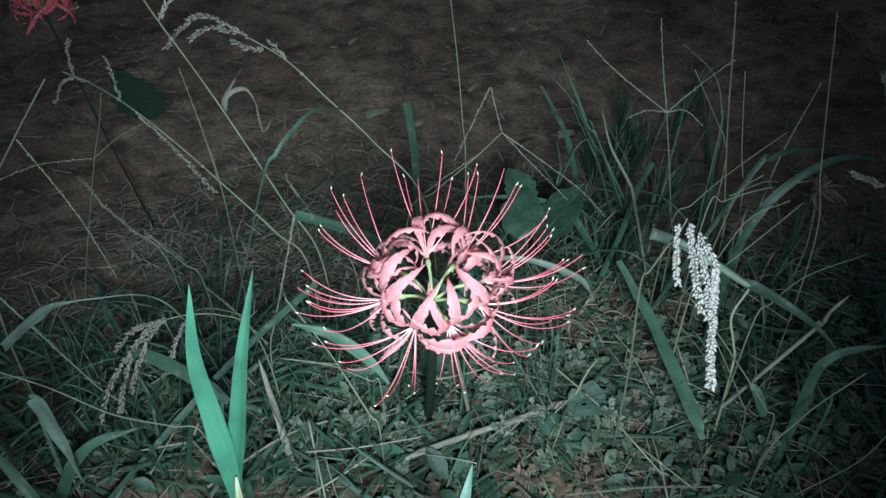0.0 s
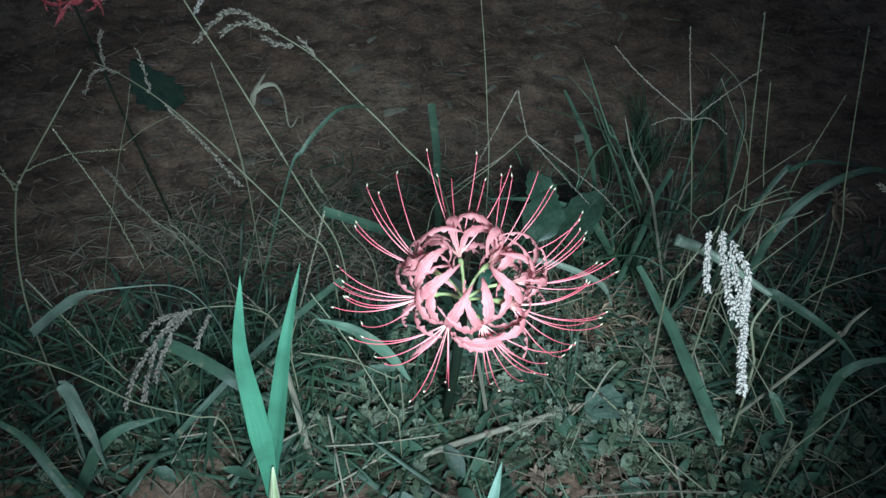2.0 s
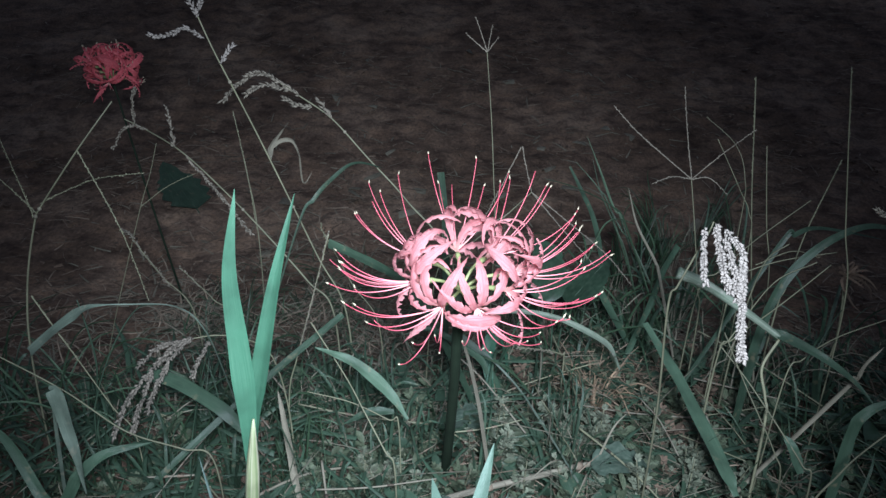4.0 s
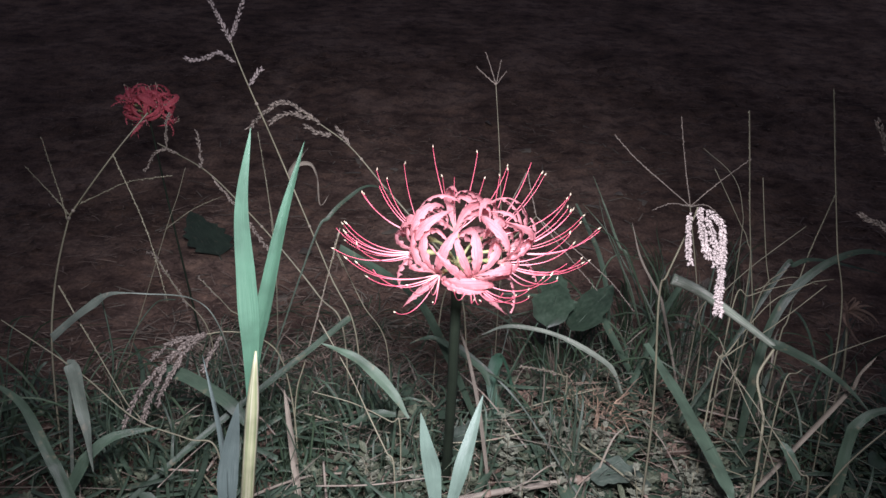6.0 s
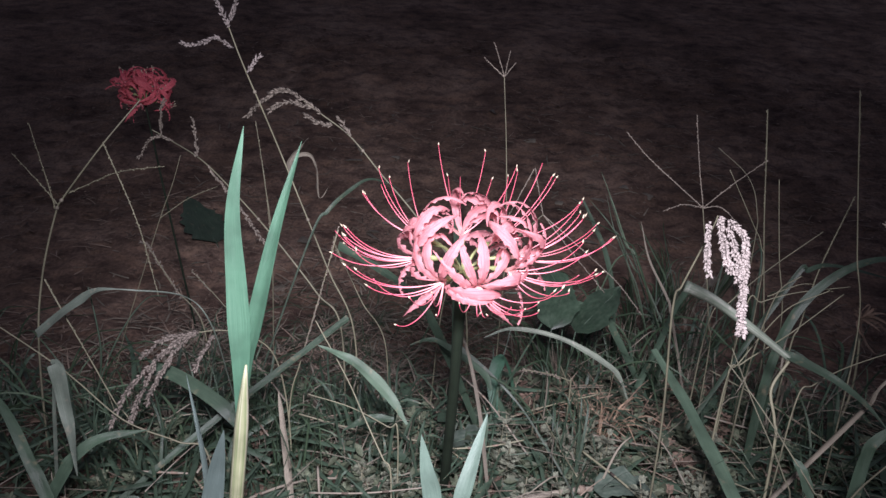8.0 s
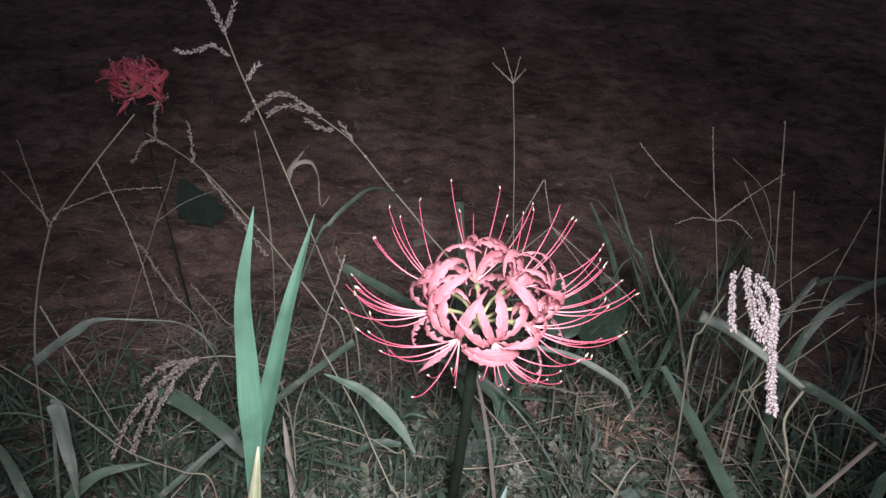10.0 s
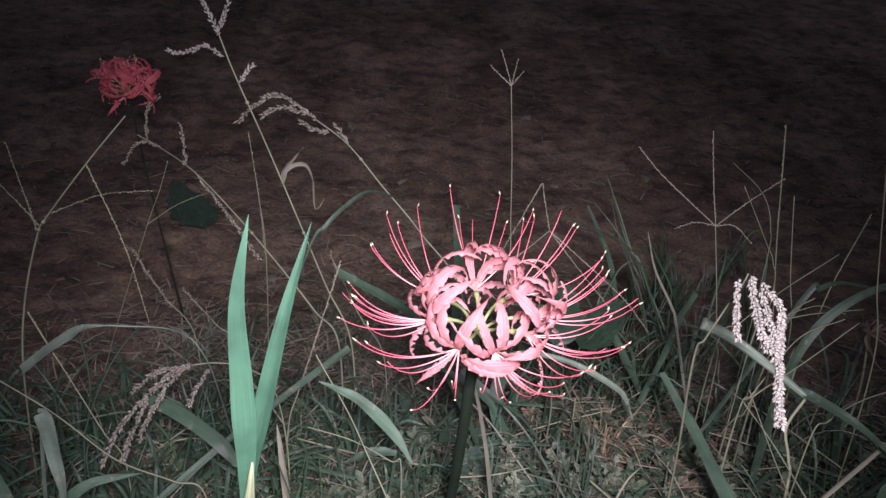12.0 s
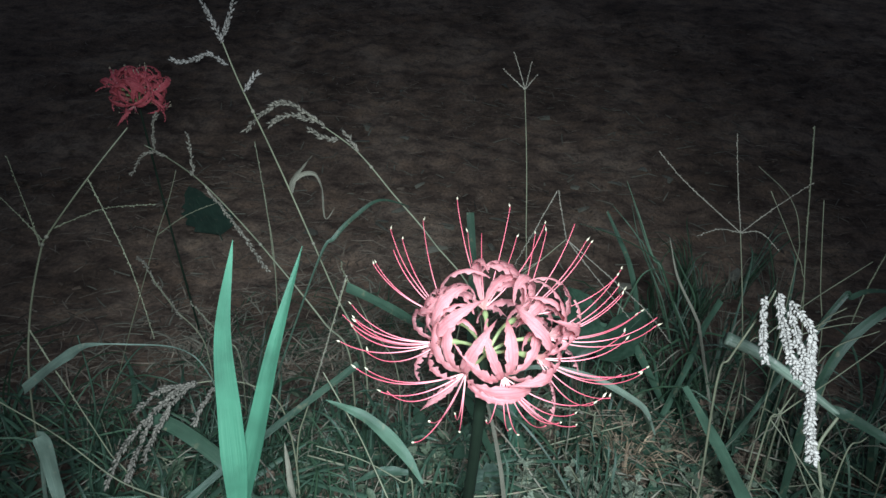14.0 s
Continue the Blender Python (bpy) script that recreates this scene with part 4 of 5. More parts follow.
# dull drooping seed head on the other side
stalk([(-0.175, 0.53, 0.14), (-0.185, 0.52, 0.21), (-0.205, 0.505, 0.238), (-0.230, 0.50, 0.243), (-0.25, 0.498, 0.24)],
      [[(-0.25, 0.498, 0.24), (-0.267, 0.495, 0.232), (-0.284, 0.48, 0.215), (-0.30, 0.46, 0.195), (-0.31, 0.442, 0.167)], [(-0.255, 0.498, 0.239), (-0.27, 0.49, 0.222), (-0.28, 0.475, 0.20), (-0.287, 0.465, 0.18)],
       [(-0.26, 0.497, 0.236), (-0.28, 0.492, 0.232), (-0.297, 0.48, 0.218)], [(-0.232, 0.49, 0.242), (-0.242, 0.485, 0.225), (-0.248, 0.48, 0.21)], [(-0.285, 0.48, 0.212), (-0.292, 0.46, 0.185), (-0.295, 0.45, 0.168)]],
      "dull brown drooping seed head bent over the grass", 0.0009, M_SEED_MID, 0.0050, 0.0011, 0.0006, spread=0.75)


# ---- fallen straw stem and torn broad leaves ----
def fallen_stem(pts, radius, label, material=None):
    ob = thing("fallen_stem", pts[0], label, "dry stem", "fallen stems")
    line = spline(pts, 24)
    s = Soup()
    s.tube([p + wob(p, 1.0, 0.002) for p in line], lambda q: radius * (1 - 0.3 * q), 7)
    part("stem", s, material or M_DRY, ob)
    for k in (7, 15):
        s = Soup()
        p, d = line[k], (line[k + 1] - line[k]).normalized()
        p = p + wob(p, 1.0, 0.002)
        s.tube([p - d * 0.003, p, p + d * 0.003], lambda q: radius * 1.25, 7)
        part("node", s, M_STRAW, ob)


fallen_stem([(-0.055, 0.444, 0.098), (0.038, 0.477, 0.112), (0.123, 0.515, 0.108), (0.16, 0.535, 0.09)], 0.0035, "fallen pale dry stem lying across the weeds", M_PALE_STEM)
fallen_stem([(0.030, 0.600, 0.083), (0.058, 0.615, 0.101), (0.087, 0.630, 0.116)], 0.0013, "short pale dry stick lying on the weeds", M_DRY)
fallen_stem([(0.12, 0.44, 0.075), (0.22, 0.455, 0.08), (0.33, 0.45, 0.075)], 0.0014, "fallen thin dry stem among the weeds")
fallen_stem([(0.17, 0.47, 0.085), (0.24, 0.44, 0.078), (0.3, 0.42, 0.07)], 0.0016, "fallen thin dry stem among the weeds")
fallen_stem([(-0.22, 0.42, 0.10), (-0.15, 0.48, 0.105), (-0.07, 0.52, 0.09)], 0.0015, "fallen thin dry stem among the weeds")
fallen_stem([(-0.17, 0.40, 0.08), (-0.10, 0.43, 0.1), (-0.03, 0.5, 0.09)], 0.0012, "fallen thin dry stem among the weeds")


def broad_leaf(at, length, width, heading, tip_drop, label, seed, material=None, holes=(), ragged=0.34):
    """A lobed leaf on a short stalk with a ragged edge."""
    rng = random.Random(seed)
    ob = thing("broad_leaf", (at[0], at[1], ground_z(at[0], at[1])), label, "leaf", "broad leaves")
    h = radians(heading)
    d, side = Vector((math.cos(h), math.sin(h), 0)), Vector((-math.sin(h), math.cos(h), 0))
    a = Vector(at)
    rows, n, mid = [], 14, []
    for j in range(n + 1):
        q = j / n
        p = a + d * (length * q) + Vector((0, 0, 0.012 * math.sin(q * math.pi) - tip_drop * q * q))
        mid.append(p)
        w = width * 0.5 * (math.sin(min(1, q ** 0.7 * 1.02) * math.pi) ** 0.7) * (1 + ragged * rng.uniform(-1, 0.6)) + 0.0004
        rows.append([p + side * (w * u) + Vector((0, 0, 0.12 * w * abs(u) + 0.003 * noise.noise(p * 60 + Vector((u * 2, 0, seed))))) for u in (-1, -0.6, -0.3, 0, 0.3, 0.6, 1)])
    s = Soup()
    s.grid(rows)
    s.f = [f for i, f in enumerate(s.f) if i not in holes]
    part("leaf", s, material or M_BROAD, ob)
    s = Soup()
    foot = Vector((a.x - d.x * 0.01, a.y - d.y * 0.01, ground_z(a.x, a.y) - 0.005))
    s.tube(spline([foot, (foot + a) * 0.5 + d * -0.003, a] , 8) + [p - Vector((0, 0, 0.0007)) for p in mid[1:-2]], lambda q: 0.0012 * (1 - 0.6 * q), 5)
    part("stalk", s, M_BLADE, ob)


broad_leaf((0.125, 0.50, 0.118), 0.062, 0.046, 3, 0.004, "torn dull grey-green broad leaf low in the weeds", 1, M_TORN, (20, 49, 56, 57, 68))
broad_leaf((0.23, 0.43, 0.08), 0.028, 0.02, -80, 0.01, "dull green broad leaf among the weeds", 2)
broad_leaf((0.03, 0.44, 0.08), 0.035, 0.024, -50, 0.006, "dull green broad leaf among the weeds", 3)
broad_leaf((0.085, 0.68, 0.200), 0.058, 0.050, 75, -0.035, "dark green broad leaf behind the lily", 4, M_BROAD, (), 0.14)
broad_leaf((0.115, 0.70, 0.190), 0.062, 0.054, 35, -0.05, "dark green broad leaf behind the lily", 5, M_BROAD, (), 0.14)
broad_leaf((-0.016, 0.572, 0.104), 0.055, 0.046, 5, 0.012, "dull grey-green broad leaf among the weeds", 6, M_TORN, (24, 31, 55))
broad_leaf((-0.555, 1.28, 0.06), 0.12, 0.11, 140, -0.07, "dull green broad leaf lying on bare soil", 7, M_BLADE, (), 0.3)
broad_leaf((0.10, 0.72, 0.215), 0.05, 0.04, 115, -0.03, "dark green broad leaf behind the lily", 9, M_BROAD, (), 0.14)


# ---- tufts of grass ----
def tuft_variant(seed, count, length, width, material, label, name, lean=0.6):
    rng = random.Random(seed)
    ob = thing(name, (0, 0, 0), label, "grass tuft", "grass tufts")
    for k in range(count):
        az, ln = rng.uniform(0, math.tau), length * rng.uniform(0.55, 1.15)
        d = Vector((math.cos(az), math.sin(az), 0))
        r = rng.uniform(0.15, 1.0) * lean
        p0 = d * rng.uniform(0.0, 0.012) + Vector((0, 0, -0.012))
        pts = [p0, p0 + d * ln * 0.18 * r + Vector((0, 0, ln * 0.45)), p0 + d * ln * 0.5 * r + Vector((0, 0, ln * (0.8 - 0.15 * r))),
               p0 + d * ln * 0.95 * r + Vector((rng.uniform(-0.01, 0.01), rng.uniform(-0.01, 0.01), ln * (0.95 - 0.5 * r)))]
        s = Soup()
        s.blade(spline(pts, 12), width * rng.uniform(0.6, 1.2), (-d.x * 0.9, -d.y * 0.9, 0.5) if rng.random() < 0.7 else (0, -1, 0.2), 0.25, rng.uniform(-0.8, 0.8), None, 2)
        part("blade", s, material, ob)
    return ob


TUFTS = [tuft_variant(1, 7, 0.14, 0.006, M_BLADE, "tuft of dark green grass blades", "grass_tuft"),
         tuft_variant(2, 7, 0.19, 0.0042, M_BLADE, "tuft of long narrow green grass", "grass_tuft"),
         tuft_variant(3, 10, 0.12, 0.003, M_FINE, "tuft of thin grey-green grass", "grass_tuft", 0.8),
         tuft_variant(4, 7, 0.13, 0.0022, M_DRY, "tuft of thin withered grass", "grass_tuft", 0.8)]
LONG = [tuft_variant(6, 9, 0.23, 0.0026, M_FINE, "tangle of long thin green grass", "grass_tuft", 1.1),
        tuft_variant(7, 8, 0.21, 0.0022, M_DRY, "tangle of long thin withered grass", "grass_tuft", 1.2),
        tuft_variant(8, 7, 0.24, 0.0027, M_BLADE, "tuft of long thin dark green grass", "grass_tuft", 0.8)]
FAN = [tuft_variant(41, 12, 0.18, 0.0023, M_FINE, "tuft of short thin dark green grass", "grass_tuft", 0.45),
       tuft_variant(42, 9, 0.14, 0.0016, M_DRY, "tuft of short thin withered grass", "grass_tuft", 0.5),
       tuft_variant(44, 8, 0.15, 0.0034, M_LEAF, "tuft of short dark green grass blades", "grass_tuft", 0.6)]
for t0, x, y in zip(FAN, (0.20, 0.25, 0.16), (0.90, 0.84, 0.80)):
    t0.location = (x, y, ground_z(x, y))
fan_rng = random.Random(43)
for k in range(40):
    y = fan_rng.uniform(0.74, 1.26)
    x, size = fan_rng.uniform(0.08, 0.30) + 0.22 * ease(0.9, 1.2, y), fan_rng.uniform(0.75, 1.2)
    c = copy_thing(FAN[(0, 2, 1, 0, 1)[k % 5]], pose(x, y, ground_z(x, y), fan_rng.uniform(-12, 12), fan_rng.uniform(-26, 4), fan_rng.uniform(0, 360)))
    c.scale = (size, size, size)
tussock = tuft_variant(31, 64, 0.10, 0.0019, M_GOLD, "small tussock of golden brown dry grass", "dry_tussock", 0.95)
tussock.location = (0.150, 0.655, ground_z(0.150, 0.655))
rng = random.Random(78)
for k in range(95):
    if k < 26:
        if k % 3 == 0:
            continue
        x, y, size = rng.uniform(0.06, 0.44), rng.uniform(0.68, 1.02), rng.uniform(0.6, 1.05)
    elif k < 75:
        x, y, size = rng.uniform(-0.3, 0.4), rng.uniform(0.50, 0.72), rng.uniform(0.5, 0.85)
    else:
        x, y, size = rng.uniform(-0.55, -0.2), rng.uniform(0.45, 0.66), rng.uniform(0.6, 0.9)
    if (0.13 < x < 0.29 and y < 0.73) or (-0.03 < x < 0.08 and y < 0.66):
        continue
    pick = LONG[rng.choices((0, 1, 2), (4, 2, 2))[0]]
    c = copy_thing(pick, pose(x, y, ground_z(x, y), rng.uniform(-14, 14), rng.uniform(-14, 14), rng.uniform(0, 360)))
    c.scale = (size, size, size)
for k, t0 in enumerate(LONG):
    t0.location = (0.2 + 0.09 * k, 0.80 + 0.04 * k, 0.04)
rng = random.Random(77)
SPOTS = []
for k in range(400):
    x, y = rng.uniform(-0.55, 0.62), rng.uniform(0.42, 1.0)
    edge = 0.72 + 0.45 * max(0, min(x, 0.35))
    if y > edge or (0.15 < x < 0.29 and 0.42 < y < 0.72) or (x < -0.02 and y > 0.64) or math.hypot(x - 0.0, y - 0.36) < 0.08 or any(math.hypot(x - a, y - b) < 0.042 for a, b in SPOTS):
        continue
    SPOTS.append((x, y))
for i, (x, y) in enumerate(SPOTS):
    pick = TUFTS[rng.choices(range(4), (4, 3, 3, 2) if x > 0.28 or x < -0.1 else (1, 1, 3, 3))[0]]
    if x > 0.27 and i % 5 < 3:
        continue
    size = (rng.uniform(0.75, 1.1) if x > 0.18 or x < -0.15 else rng.uniform(0.5, 0.85)) * (1.0 if y > 0.58 else 0.65)
    c = copy_thing(pick, pose(x, y, ground_z(x, y), rng.uniform(-12, 12), rng.uniform(-12, 12), rng.uniform(0, 360)))
    c.scale = (size, size, size)
for k in range(60):
    x, y, size = rng.uniform(-0.28, 0.14), rng.uniform(0.46, 0.68), rng.uniform(0.4, 0.7)
    if math.hypot(x, y - 0.376) < 0.09:
        continue
    c = copy_thing(TUFTS[rng.choice((0, 0, 1, 2))], pose(x, y, ground_z(x, y), rng.uniform(-14, 14), rng.uniform(-14, 14), rng.uniform(0, 360)))
    c.scale = (size, size, size)
for t0 in TUFTS:
    t0.location = (rng.uniform(0.3, 0.5), rng.uniform(0.62, 0.85), 0.045)


# ---- low leafy weeds ----
def lobed(s, p, d, up, L, rng, lobes=4):
    """A small divided leaf: a midrib with rounded lobes in pairs."""
    side = d.cross(up).normalized()
    for k in range(lobes * 2 + 1):
        if k == lobes * 2:
            q, v, ln = p + d * L * 0.62, d, L * 0.45
        else:
            q = p + d * L * (0.2 + 0.16 * (k // 2))
            v = (d * 0.75 + side * (1 if k % 2 else -1) + up * rng.uniform(-0.1, 0.4)).normalized()
            ln = L * rng.uniform(0.34, 0.5)
        w = v.cross(up).normalized() * ln * 0.22
        mid = up * (ln * rng.uniform(-0.08, 0.16))
        s.grid([[q - w * 0.25, q, q + w * 0.25], [q + v * ln * 0.45 - w + mid, q + v * ln * 0.45, q + v * ln * 0.45 + w + mid],
                [q + v * ln * 0.8 - w * 0.85, q + v * ln * 0.8 - mid * 0.5, q + v * ln * 0.8 + w * 0.85], [q + v * ln - w * 0.1, q + v * ln - mid, q + v * ln + w * 0.1]])


def weed_variant(seed, material, label, tall=0.0, leaves=11, leaf=1.0):
    rng = random.Random(seed)
    ob = thing("leafy_weed", (0, 0, 0), label, "weed", "leafy weeds")
    h = tall or rng.uniform(0.045, 0.075)
    s = Soup()
    top = Vector((rng.uniform(-0.015, 0.015), rng.uniform(-0.015, 0.015), h))
    line = spline([(0, 0, -0.01), top * 0.5 + Vector((0.004, 0.002, 0)), top], 8)
    s.tube(line, lambda q: 0.0011 * (1 - 0.5 * q), 5)
    part("stem", s, M_STALK, ob)
    for k in range(leaves):
        q = 0.15 + 0.85 * k / (leaves - 1)
        p = line[min(7, int(q * 8))].lerp(line[min(8, int(q * 8) + 1)], q * 8 % 1)
        az = k * 2.4 + rng.uniform(-0.4, 0.4)
        d = Vector((math.cos(az), math.sin(az), rng.uniform(0.15, 0.7))).normalized()
        up = (Vector((0, 0, 1)) - d * d.z).normalized()
        s = Soup()
        lobed(s, p, d, up, leaf * rng.uniform(0.016, 0.028) * (1.1 - 0.45 * q), rng)
        part("leaf", s, material, ob)
    return ob


WEEDS = [weed_variant(11, M_WEED, "small grey-green weed with lobed leaves"), weed_variant(12, M_WEED, "small grey-green weed with lobed leaves"),
         weed_variant(13, M_WEED_BROWN, "small withered brown weed with curled leaves"), weed_variant(14, M_WEED, "small grey-green weed with lobed leaves")]
SPRIG = weed_variant(21, M_WEED_PALE, "pale grey-green leafy sprig among the weeds", 0.10, 26, 0.75)
SPRIG.location = (0.17, 0.47, 0.05)
spots = []
for k in range(900):
    x, y = rng.gauss(0.12, 0.22), rng.uniform(0.42, 0.8)
    if x < -0.45 or x > 0.55 or (y > 0.66 and x < 0.06) or any(math.hypot(x - a, y - b) < 0.026 for a, b in spots):
        continue
    spots.append((x, y))
    if len(spots) >= 130:
        break
for x, y in spots:
    brown = 0.35 if 0.05 < x < 0.33 and y > 0.52 else 0.15
    pick = WEEDS[2] if rng.random() < brown else WEEDS[rng.choice((0, 1, 3))]
    size = rng.uniform(0.65, 1.15)
    c = copy_thing(pick, pose(x, y, ground_z(x, y), rng.uniform(-14, 14), rng.uniform(-14, 14), rng.uniform(0, 360)))
    c.scale = (size, size, size)
for t0 in WEEDS:
    t0.location = (rng.uniform(-0.1, 0.25), rng.uniform(0.45, 0.6), 0.05)


for x0, y0, count in ((-0.075, 0.485, 4), (0.139, 0.556, 3), (0.08, 0.469, 2), (0.243, 0.506, 3), (0.223, 0.574, 3), (0.30, 0.46, 2), (0.02, 0.53, 2),
                      (0.134, 0.567, 3), (0.159, 0.518, 2), (0.221, 0.537, 3), (0.207, 0.575, 2), (0.041, 0.549, 2), (0.231, 0.51, 2), (0.105, 0.501, 2), (0.117, 0.594, 2)):
    for k in range(count):
        x, y = x0 + rng.gauss(0, 0.012), y0 + rng.gauss(0, 0.012)
        size = rng.uniform(0.55, 0.95)
        c = copy_thing(SPRIG, pose(x, y, ground_z(x, y), rng.uniform(-18, 18), rng.uniform(-18, 18), rng.uniform(0, 360)))
        c.scale = (size, size, size)


def withered_head(at):
    """A dead, dry flower head of curled strands on a thin stalk."""
    rng = random.Random(9)
    ob = thing("withered_flower", (at[0], at[1], ground_z(at[0], at[1])), "withered reddish brown flower head on a thin stalk", "dead flower")
    a = Vector(at)
    s = Soup()
    s.tube(spline([(a.x, a.y, ground_z(a.x, a.y) - 0.01), (a.x + 0.01, a.y, a.z * 0.6), a], 12), lambda q: 0.0014, 6)
    part("stalk", s, M_STALK, ob)
    for k in range(16):
        d = Vector((rng.uniform(-1, 1), rng.uniform(-1, 1), rng.uniform(-0.4, 1))).normalized()
        e = Vector((rng.uniform(-1, 1), rng.uniform(-1, 1), -0.8))
        s = Soup()
        s.blade(spline([a, a + d * 0.016, a + d * 0.026 + e * 0.008, a + d * 0.024 + e * 0.018], 12), 0.003, (0, -1, 0.3), 0.3, rng.uniform(-2, 2), None, 2)
        part("petal", s, M_WEED_BROWN, ob)


withered_head((0.452, 0.75, 0.222))


# ---- single dry stems fallen across the weeds ----
rng = random.Random(40)
for k in range(75):
    x, y = rng.uniform(-0.38, 0.42), rng.uniform(0.40, 0.72)
    if y > 0.62 and x < 0:
        y -= 0.15
    az, ln = rng.uniform(0, math.tau), rng.uniform(0.04, 0.16)
    z = ground_z(x, y) + rng.uniform(0.02, 0.07)
    a = Vector((x, y, z))
    d = Vector((math.cos(az), math.sin(az), rng.uniform(-0.25, 0.35)))
    b = a + d * ln
    b.z = max(b.z, ground_z(b.x, b.y) + 0.005)
    fallen_stem([a, a.lerp(b, 0.5) + Vector((0, 0, rng.uniform(-0.004, 0.008))), b], rng.uniform(0.0005, 0.0013), "fallen thin dry stem among the weeds", rng.choice((M_DRY, M_PALE_STEM, M_STALK)))


# ---- uncountable litter ----
def litter(name, count, region, length, width, material, label, seed, tilt=0.25, high=0.004, keep=None, bend=0.2):
    rng = random.Random(seed)
    s = Soup()
    made = 0
    while made < count:
        x, y = rng.uniform(*region[0]), rng.uniform(*region[1])
        if keep and rng.random() > keep(x, y):
            continue
        made += 1
        az, el, L = rng.uniform(0, math.tau), rng.uniform(-0.3, 1) * tilt, rng.uniform(*length)
        d = Vector((math.cos(az) * math.cos(el), math.sin(az) * math.cos(el), math.sin(el)))
        side = Vector((-math.sin(az), math.cos(az), rng.uniform(-0.5, 0.5))).normalized()
        p = Vector((x, y, ground_z(x, y) + rng.uniform(0.0, high)))
        off = side * L * rng.uniform(-bend, bend) + Vector((0, 0, -abs(math.sin(el)) * L * 0.3))
        w = rng.uniform(*width) * 0.5
        rows = []
        for q in (0, 0.33, 0.67, 1.0):
            c = p + d * (L * q) + off * (q * q)
            ww = w * (1 - 0.75 * q ** 3)
            rows.append([c - side * ww, c + Vector((0, 0, ww * 0.8)), c + side * ww])
        s.grid(rows)
    ob = new(name, s.mesh(name, material))
    return tagged(ob, label, "plant litter", kind="stuff")


def bare(x, y):
    patch = ease(-0.25, 0.35, noise.noise((x * 4, y * 4, 5)) + 0.4 * noise.noise((x * 13, y * 13, 6)))
    return (1.0 if (x < 0.05 or y > 0.85) else 0.35) * (0.12 + 0.88 * patch) * (1 - 0.65 * ease(1.25, 1.8, y))


def hollow(x, y):
    return 1 - 0.75 * ease(0.02, 0.09, x) * ease(0.28, 0.19, x) * ease(0.51, 0.45, y)


def weedy(x, y):
    patch = ease(-0.3, 0.25, noise.noise((x * 9, y * 9, 15)) + 0.5 * noise.noise((x * 25, y * 25, 16)))
    return max(0.0, 1 - ease(0.55, 0.95, y - 0.4 * max(0, min(x, 0.4)))) * (1.0 - 0.55 * ease(-0.02, -0.10, x) - 0.33 * ease(-0.12, -0.22, x)) * (0.16 + 0.84 * patch) * hollow(x, y)


def grassy(x, y):
    patch = ease(-0.35, 0.2, noise.noise((x * 8, y * 8, 35)) + 0.5 * noise.noise((x * 22, y * 22, 36)))
    return max(0.0, 1 - ease(0.52, 0.80, y - 0.4 * max(0, min(x, 0.4)))) * (0.3 + 0.7 * patch) * hollow(x, y)


def fringe(x, y):
    patch = ease(-0.15, 0.35, noise.noise((x * 7, y * 7, 25)) + 0.5 * noise.noise((x * 20, y * 20, 26)))
    return (1 - ease(0.95, 1.4, y + 0.3 * abs(x + 0.15))) * (0.15 + 0.85 * patch)


litter("straw_litter", 7500, ((-1.3, 1.3), (0.5, 2.6)), (0.006, 0.06), (0.0008, 0.0028), M_STRAW, "scattered short pale straw on dark soil", 21, 0.3, 0.008, bare)
litter("withered_leaf_litter", 2600, ((-0.6, 0.7), (0.42, 1.1)), (0.008, 0.022), (0.003, 0.008), M_WEED_BROWN, "crumbled brown withered leaves on soil", 22, 0.6, 0.02, weedy)
litter("dry_grass_thatch", 1500, ((-0.55, 0.65), (0.40, 0.95)), (0.02, 0.085), (0.0007, 0.0018), M_STRAW, "tangled thin dry grass between the weeds", 23, 0.7, 0.045, weedy)
litter("pale_dry_stems", 280, ((-0.5, 0.6), (0.40, 0.85)), (0.03, 0.11), (0.0008, 0.0019), M_DRY, "pale thin dry grass stems lying crosswise", 27, 0.45, 0.06, weedy, 0.08)
litter("fine_green_grass", 1500, ((-0.6, 0.7), (0.40, 1.0)), (0.03, 0.09), (0.001, 0.003), M_FINE, "fine green grass between the weeds", 24, 1.1, 0.03, grassy)
litter("lying_green_grass", 900, ((-0.55, 0.65), (0.40, 0.80)), (0.035, 0.10), (0.003, 0.0065), M_BLADE, "narrow green grass blades lying among the weeds", 28, 0.5, 0.06, grassy, 0.25)
litter("sparse_withered_grass", 1700, ((-0.6, 0.35), (0.62, 1.35)), (0.02, 0.065), (0.0012, 0.0034), M_DRY, "sparse withered grass lying on bare soil", 29, 0.7, 0.014, fringe, 0.3)
litter("pale_straw_patch", 2300, ((-0.6, 0.3), (0.70, 1.35)), (0.015, 0.06), (0.001, 0.0026), M_STRAW, "thin pale straw matted on bare soil", 39, 0.8, 0.014, fringe, 0.25)
litter("scattered_pale_straw", 620, ((-0.75, 0.6), (0.75, 2.1)), (0.015, 0.05), (0.002, 0.004), M_DRY, "single pale straws lying on bare soil", 51, 0.5, 0.006, None, 0.15)
litter("sparse_green_grass", 1700, ((-0.45, 0.30), (0.60, 1.15)), (0.025, 0.075), (0.001, 0.003), M_FINE, "sparse short green grass at the bare soil", 30, 0.8, 0.008, fringe, 0.3)
litter("reddish_dry_tussock", 260, ((0.10, 0.23), (0.60, 0.74)), (0.03, 0.075), (0.0008, 0.0016), M_RED_STRAW, "reddish brown tussock of dry thin grass", 25, 1.0, 0.06)
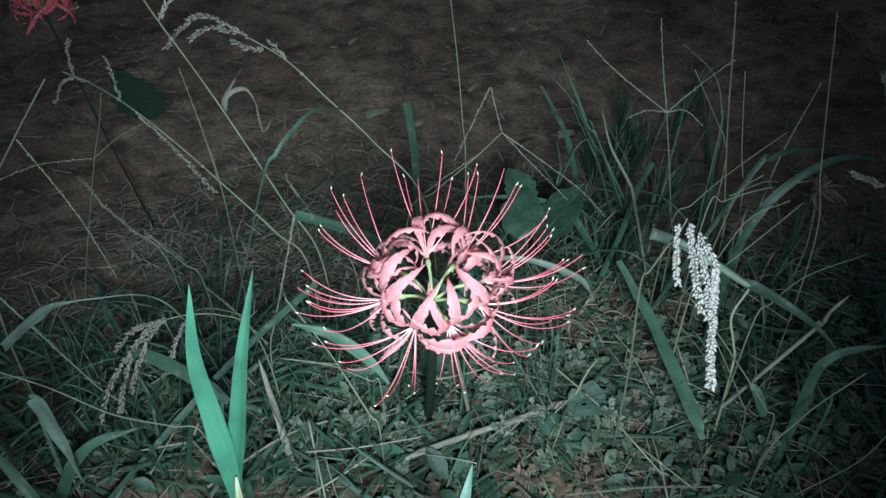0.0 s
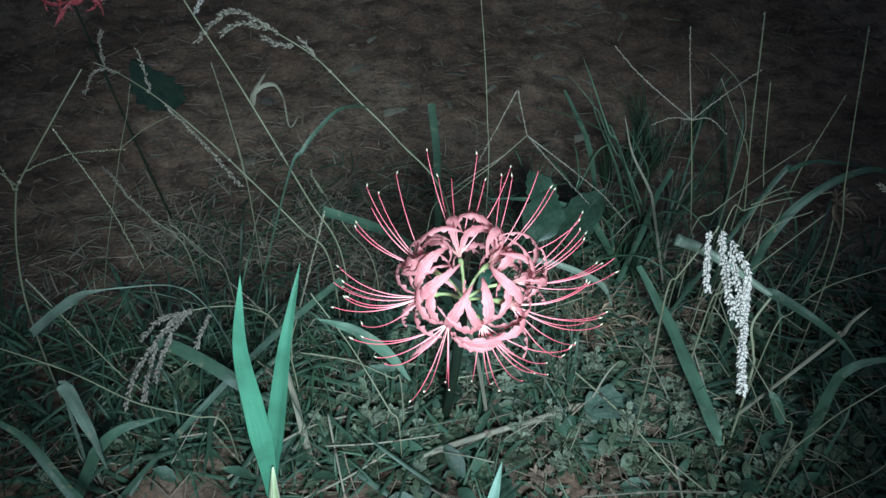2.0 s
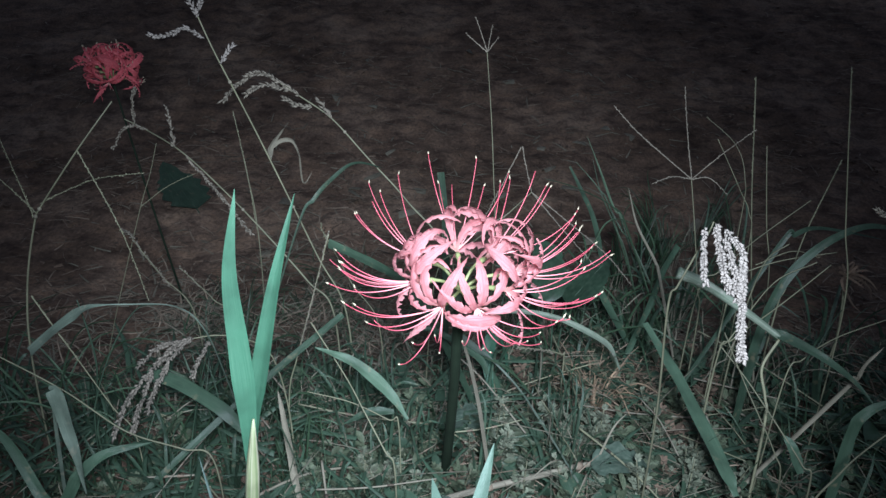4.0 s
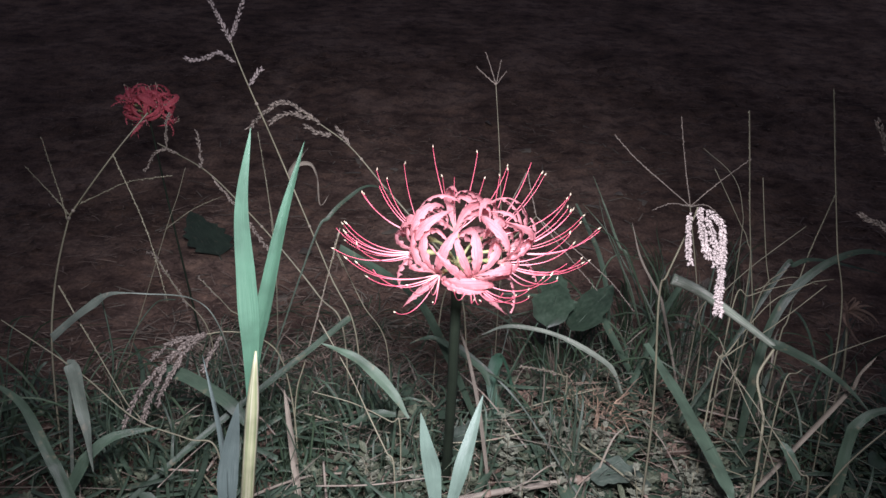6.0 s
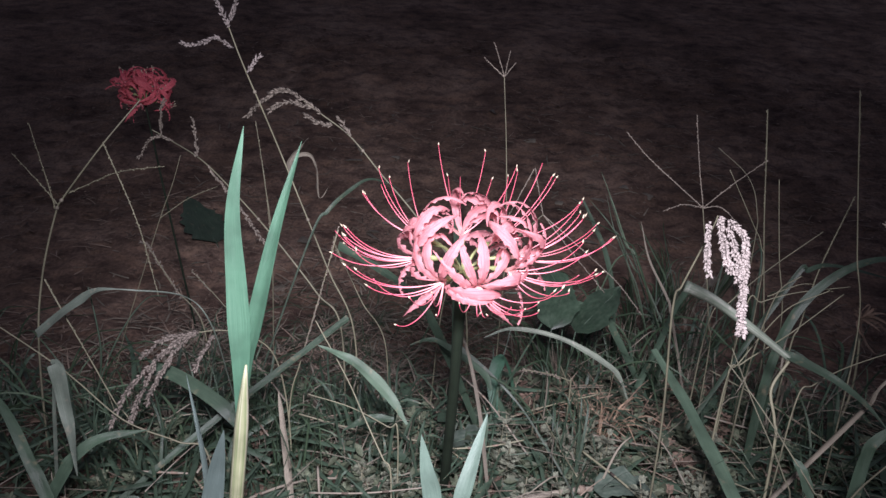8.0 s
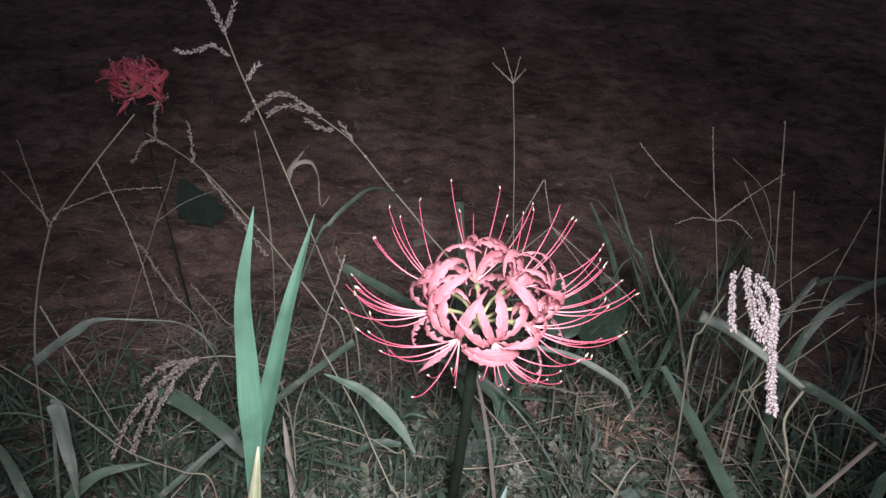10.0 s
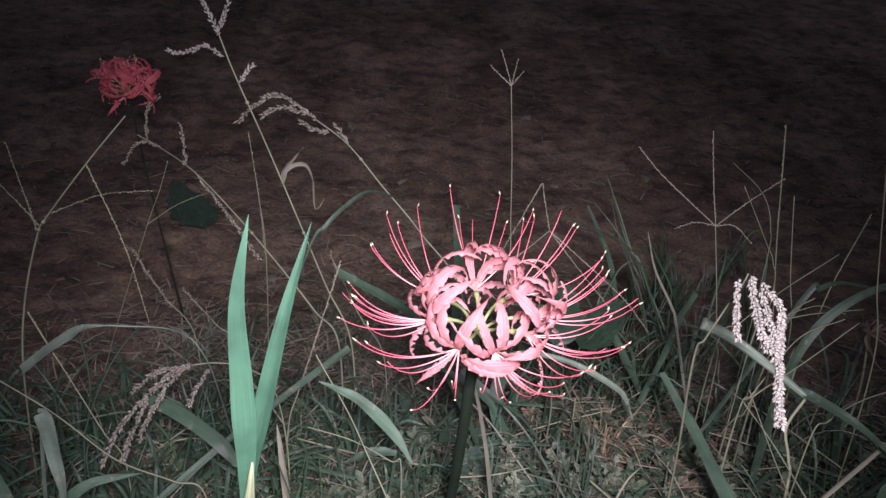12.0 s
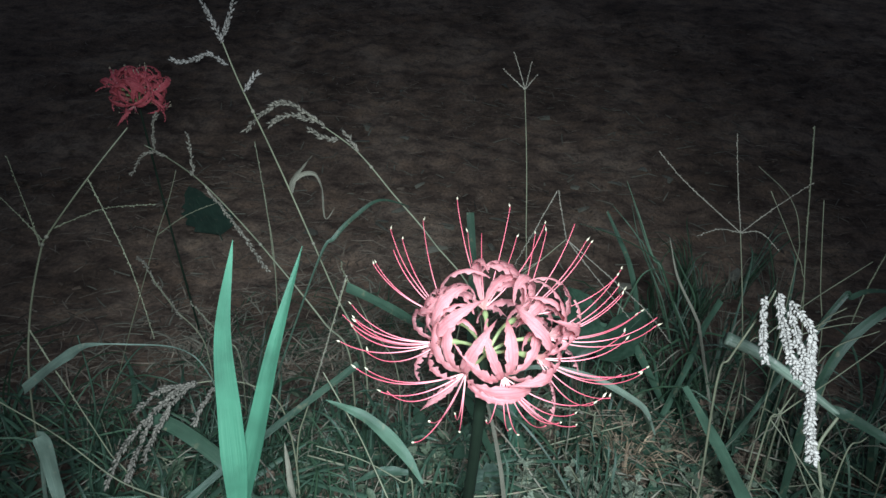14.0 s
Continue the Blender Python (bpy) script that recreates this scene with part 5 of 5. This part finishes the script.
litter("pale_dead_leaves", 30, ((-0.45, 0.5), (1.1, 2.1)), (0.025, 0.055), (0.012, 0.026), M_DRY, "pale dead leaves scattered on bare soil", 37, 0.35, 0.006, bare)
litter("leaf_crumbs", 1800, ((-1.2, 1.2), (0.6, 2.6)), (0.006, 0.022), (0.004, 0.009), M_WEED_BROWN, "crumbled dead leaves scattered on bare soil", 26, 0.35, 0.006, bare)


def leaflets(name, count, region, size, material, label, seed, keep, high):
    """Small oval leaves held at all angles on the low weeds."""
    rng = random.Random(seed)
    s = Soup()
    made = 0
    while made < count:
        x, y = rng.uniform(*region[0]), rng.uniform(*region[1])
        if rng.random() > keep(x, y):
            continue
        made += 1
        az, el = rng.uniform(0, math.tau), rng.uniform(-0.5, 0.9)
        d = Vector((math.cos(az) * math.cos(el), math.sin(az) * math.cos(el), math.sin(el)))
        side = (Vector((-math.sin(az), math.cos(az), rng.uniform(-0.6, 0.6)))).normalized()
        up = d.cross(side)
        L = rng.uniform(*size)
        p = Vector((x, y, ground_z(x, y) + high * rng.random() ** 0.7))
        rows = []
        wide = rng.uniform(0.45, 0.95)
        for q, w in ((0, 0.06 * wide), (0.3, 0.30 * wide), (0.6, 0.34 * wide), (0.85, 0.2 * wide), (1.0, 0.02)):
            c = p + d * (L * q) - up * (L * 0.22 * q * q)
            rows.append([c - side * (w * L) + up * (0.3 * w * L), c, c + side * (w * L) + up * (0.3 * w * L)])
        s.grid(rows)
    return tagged(new(name, s.mesh(name, material)), label, "weeds", kind="stuff")


def clumped(x, y):
    return weedy(x, y) * ease(0.05, 0.4, noise.noise((x * 14, y * 14, 11)) + 0.25 * noise.noise((x * 40, y * 40, 3)))


leaflets("small_weed_leaves", 1700, ((-0.25, 0.45), (0.41, 0.78)), (0.008, 0.020), M_WEED, "small oval green leaves of low weeds", 31, clumped, 0.055)
leaflets("narrow_weed_leaves", 900, ((-0.45, 0.60), (0.41, 0.80)), (0.014, 0.036), M_BLADE, "small dark green leaves of low weeds", 32, weedy, 0.05)
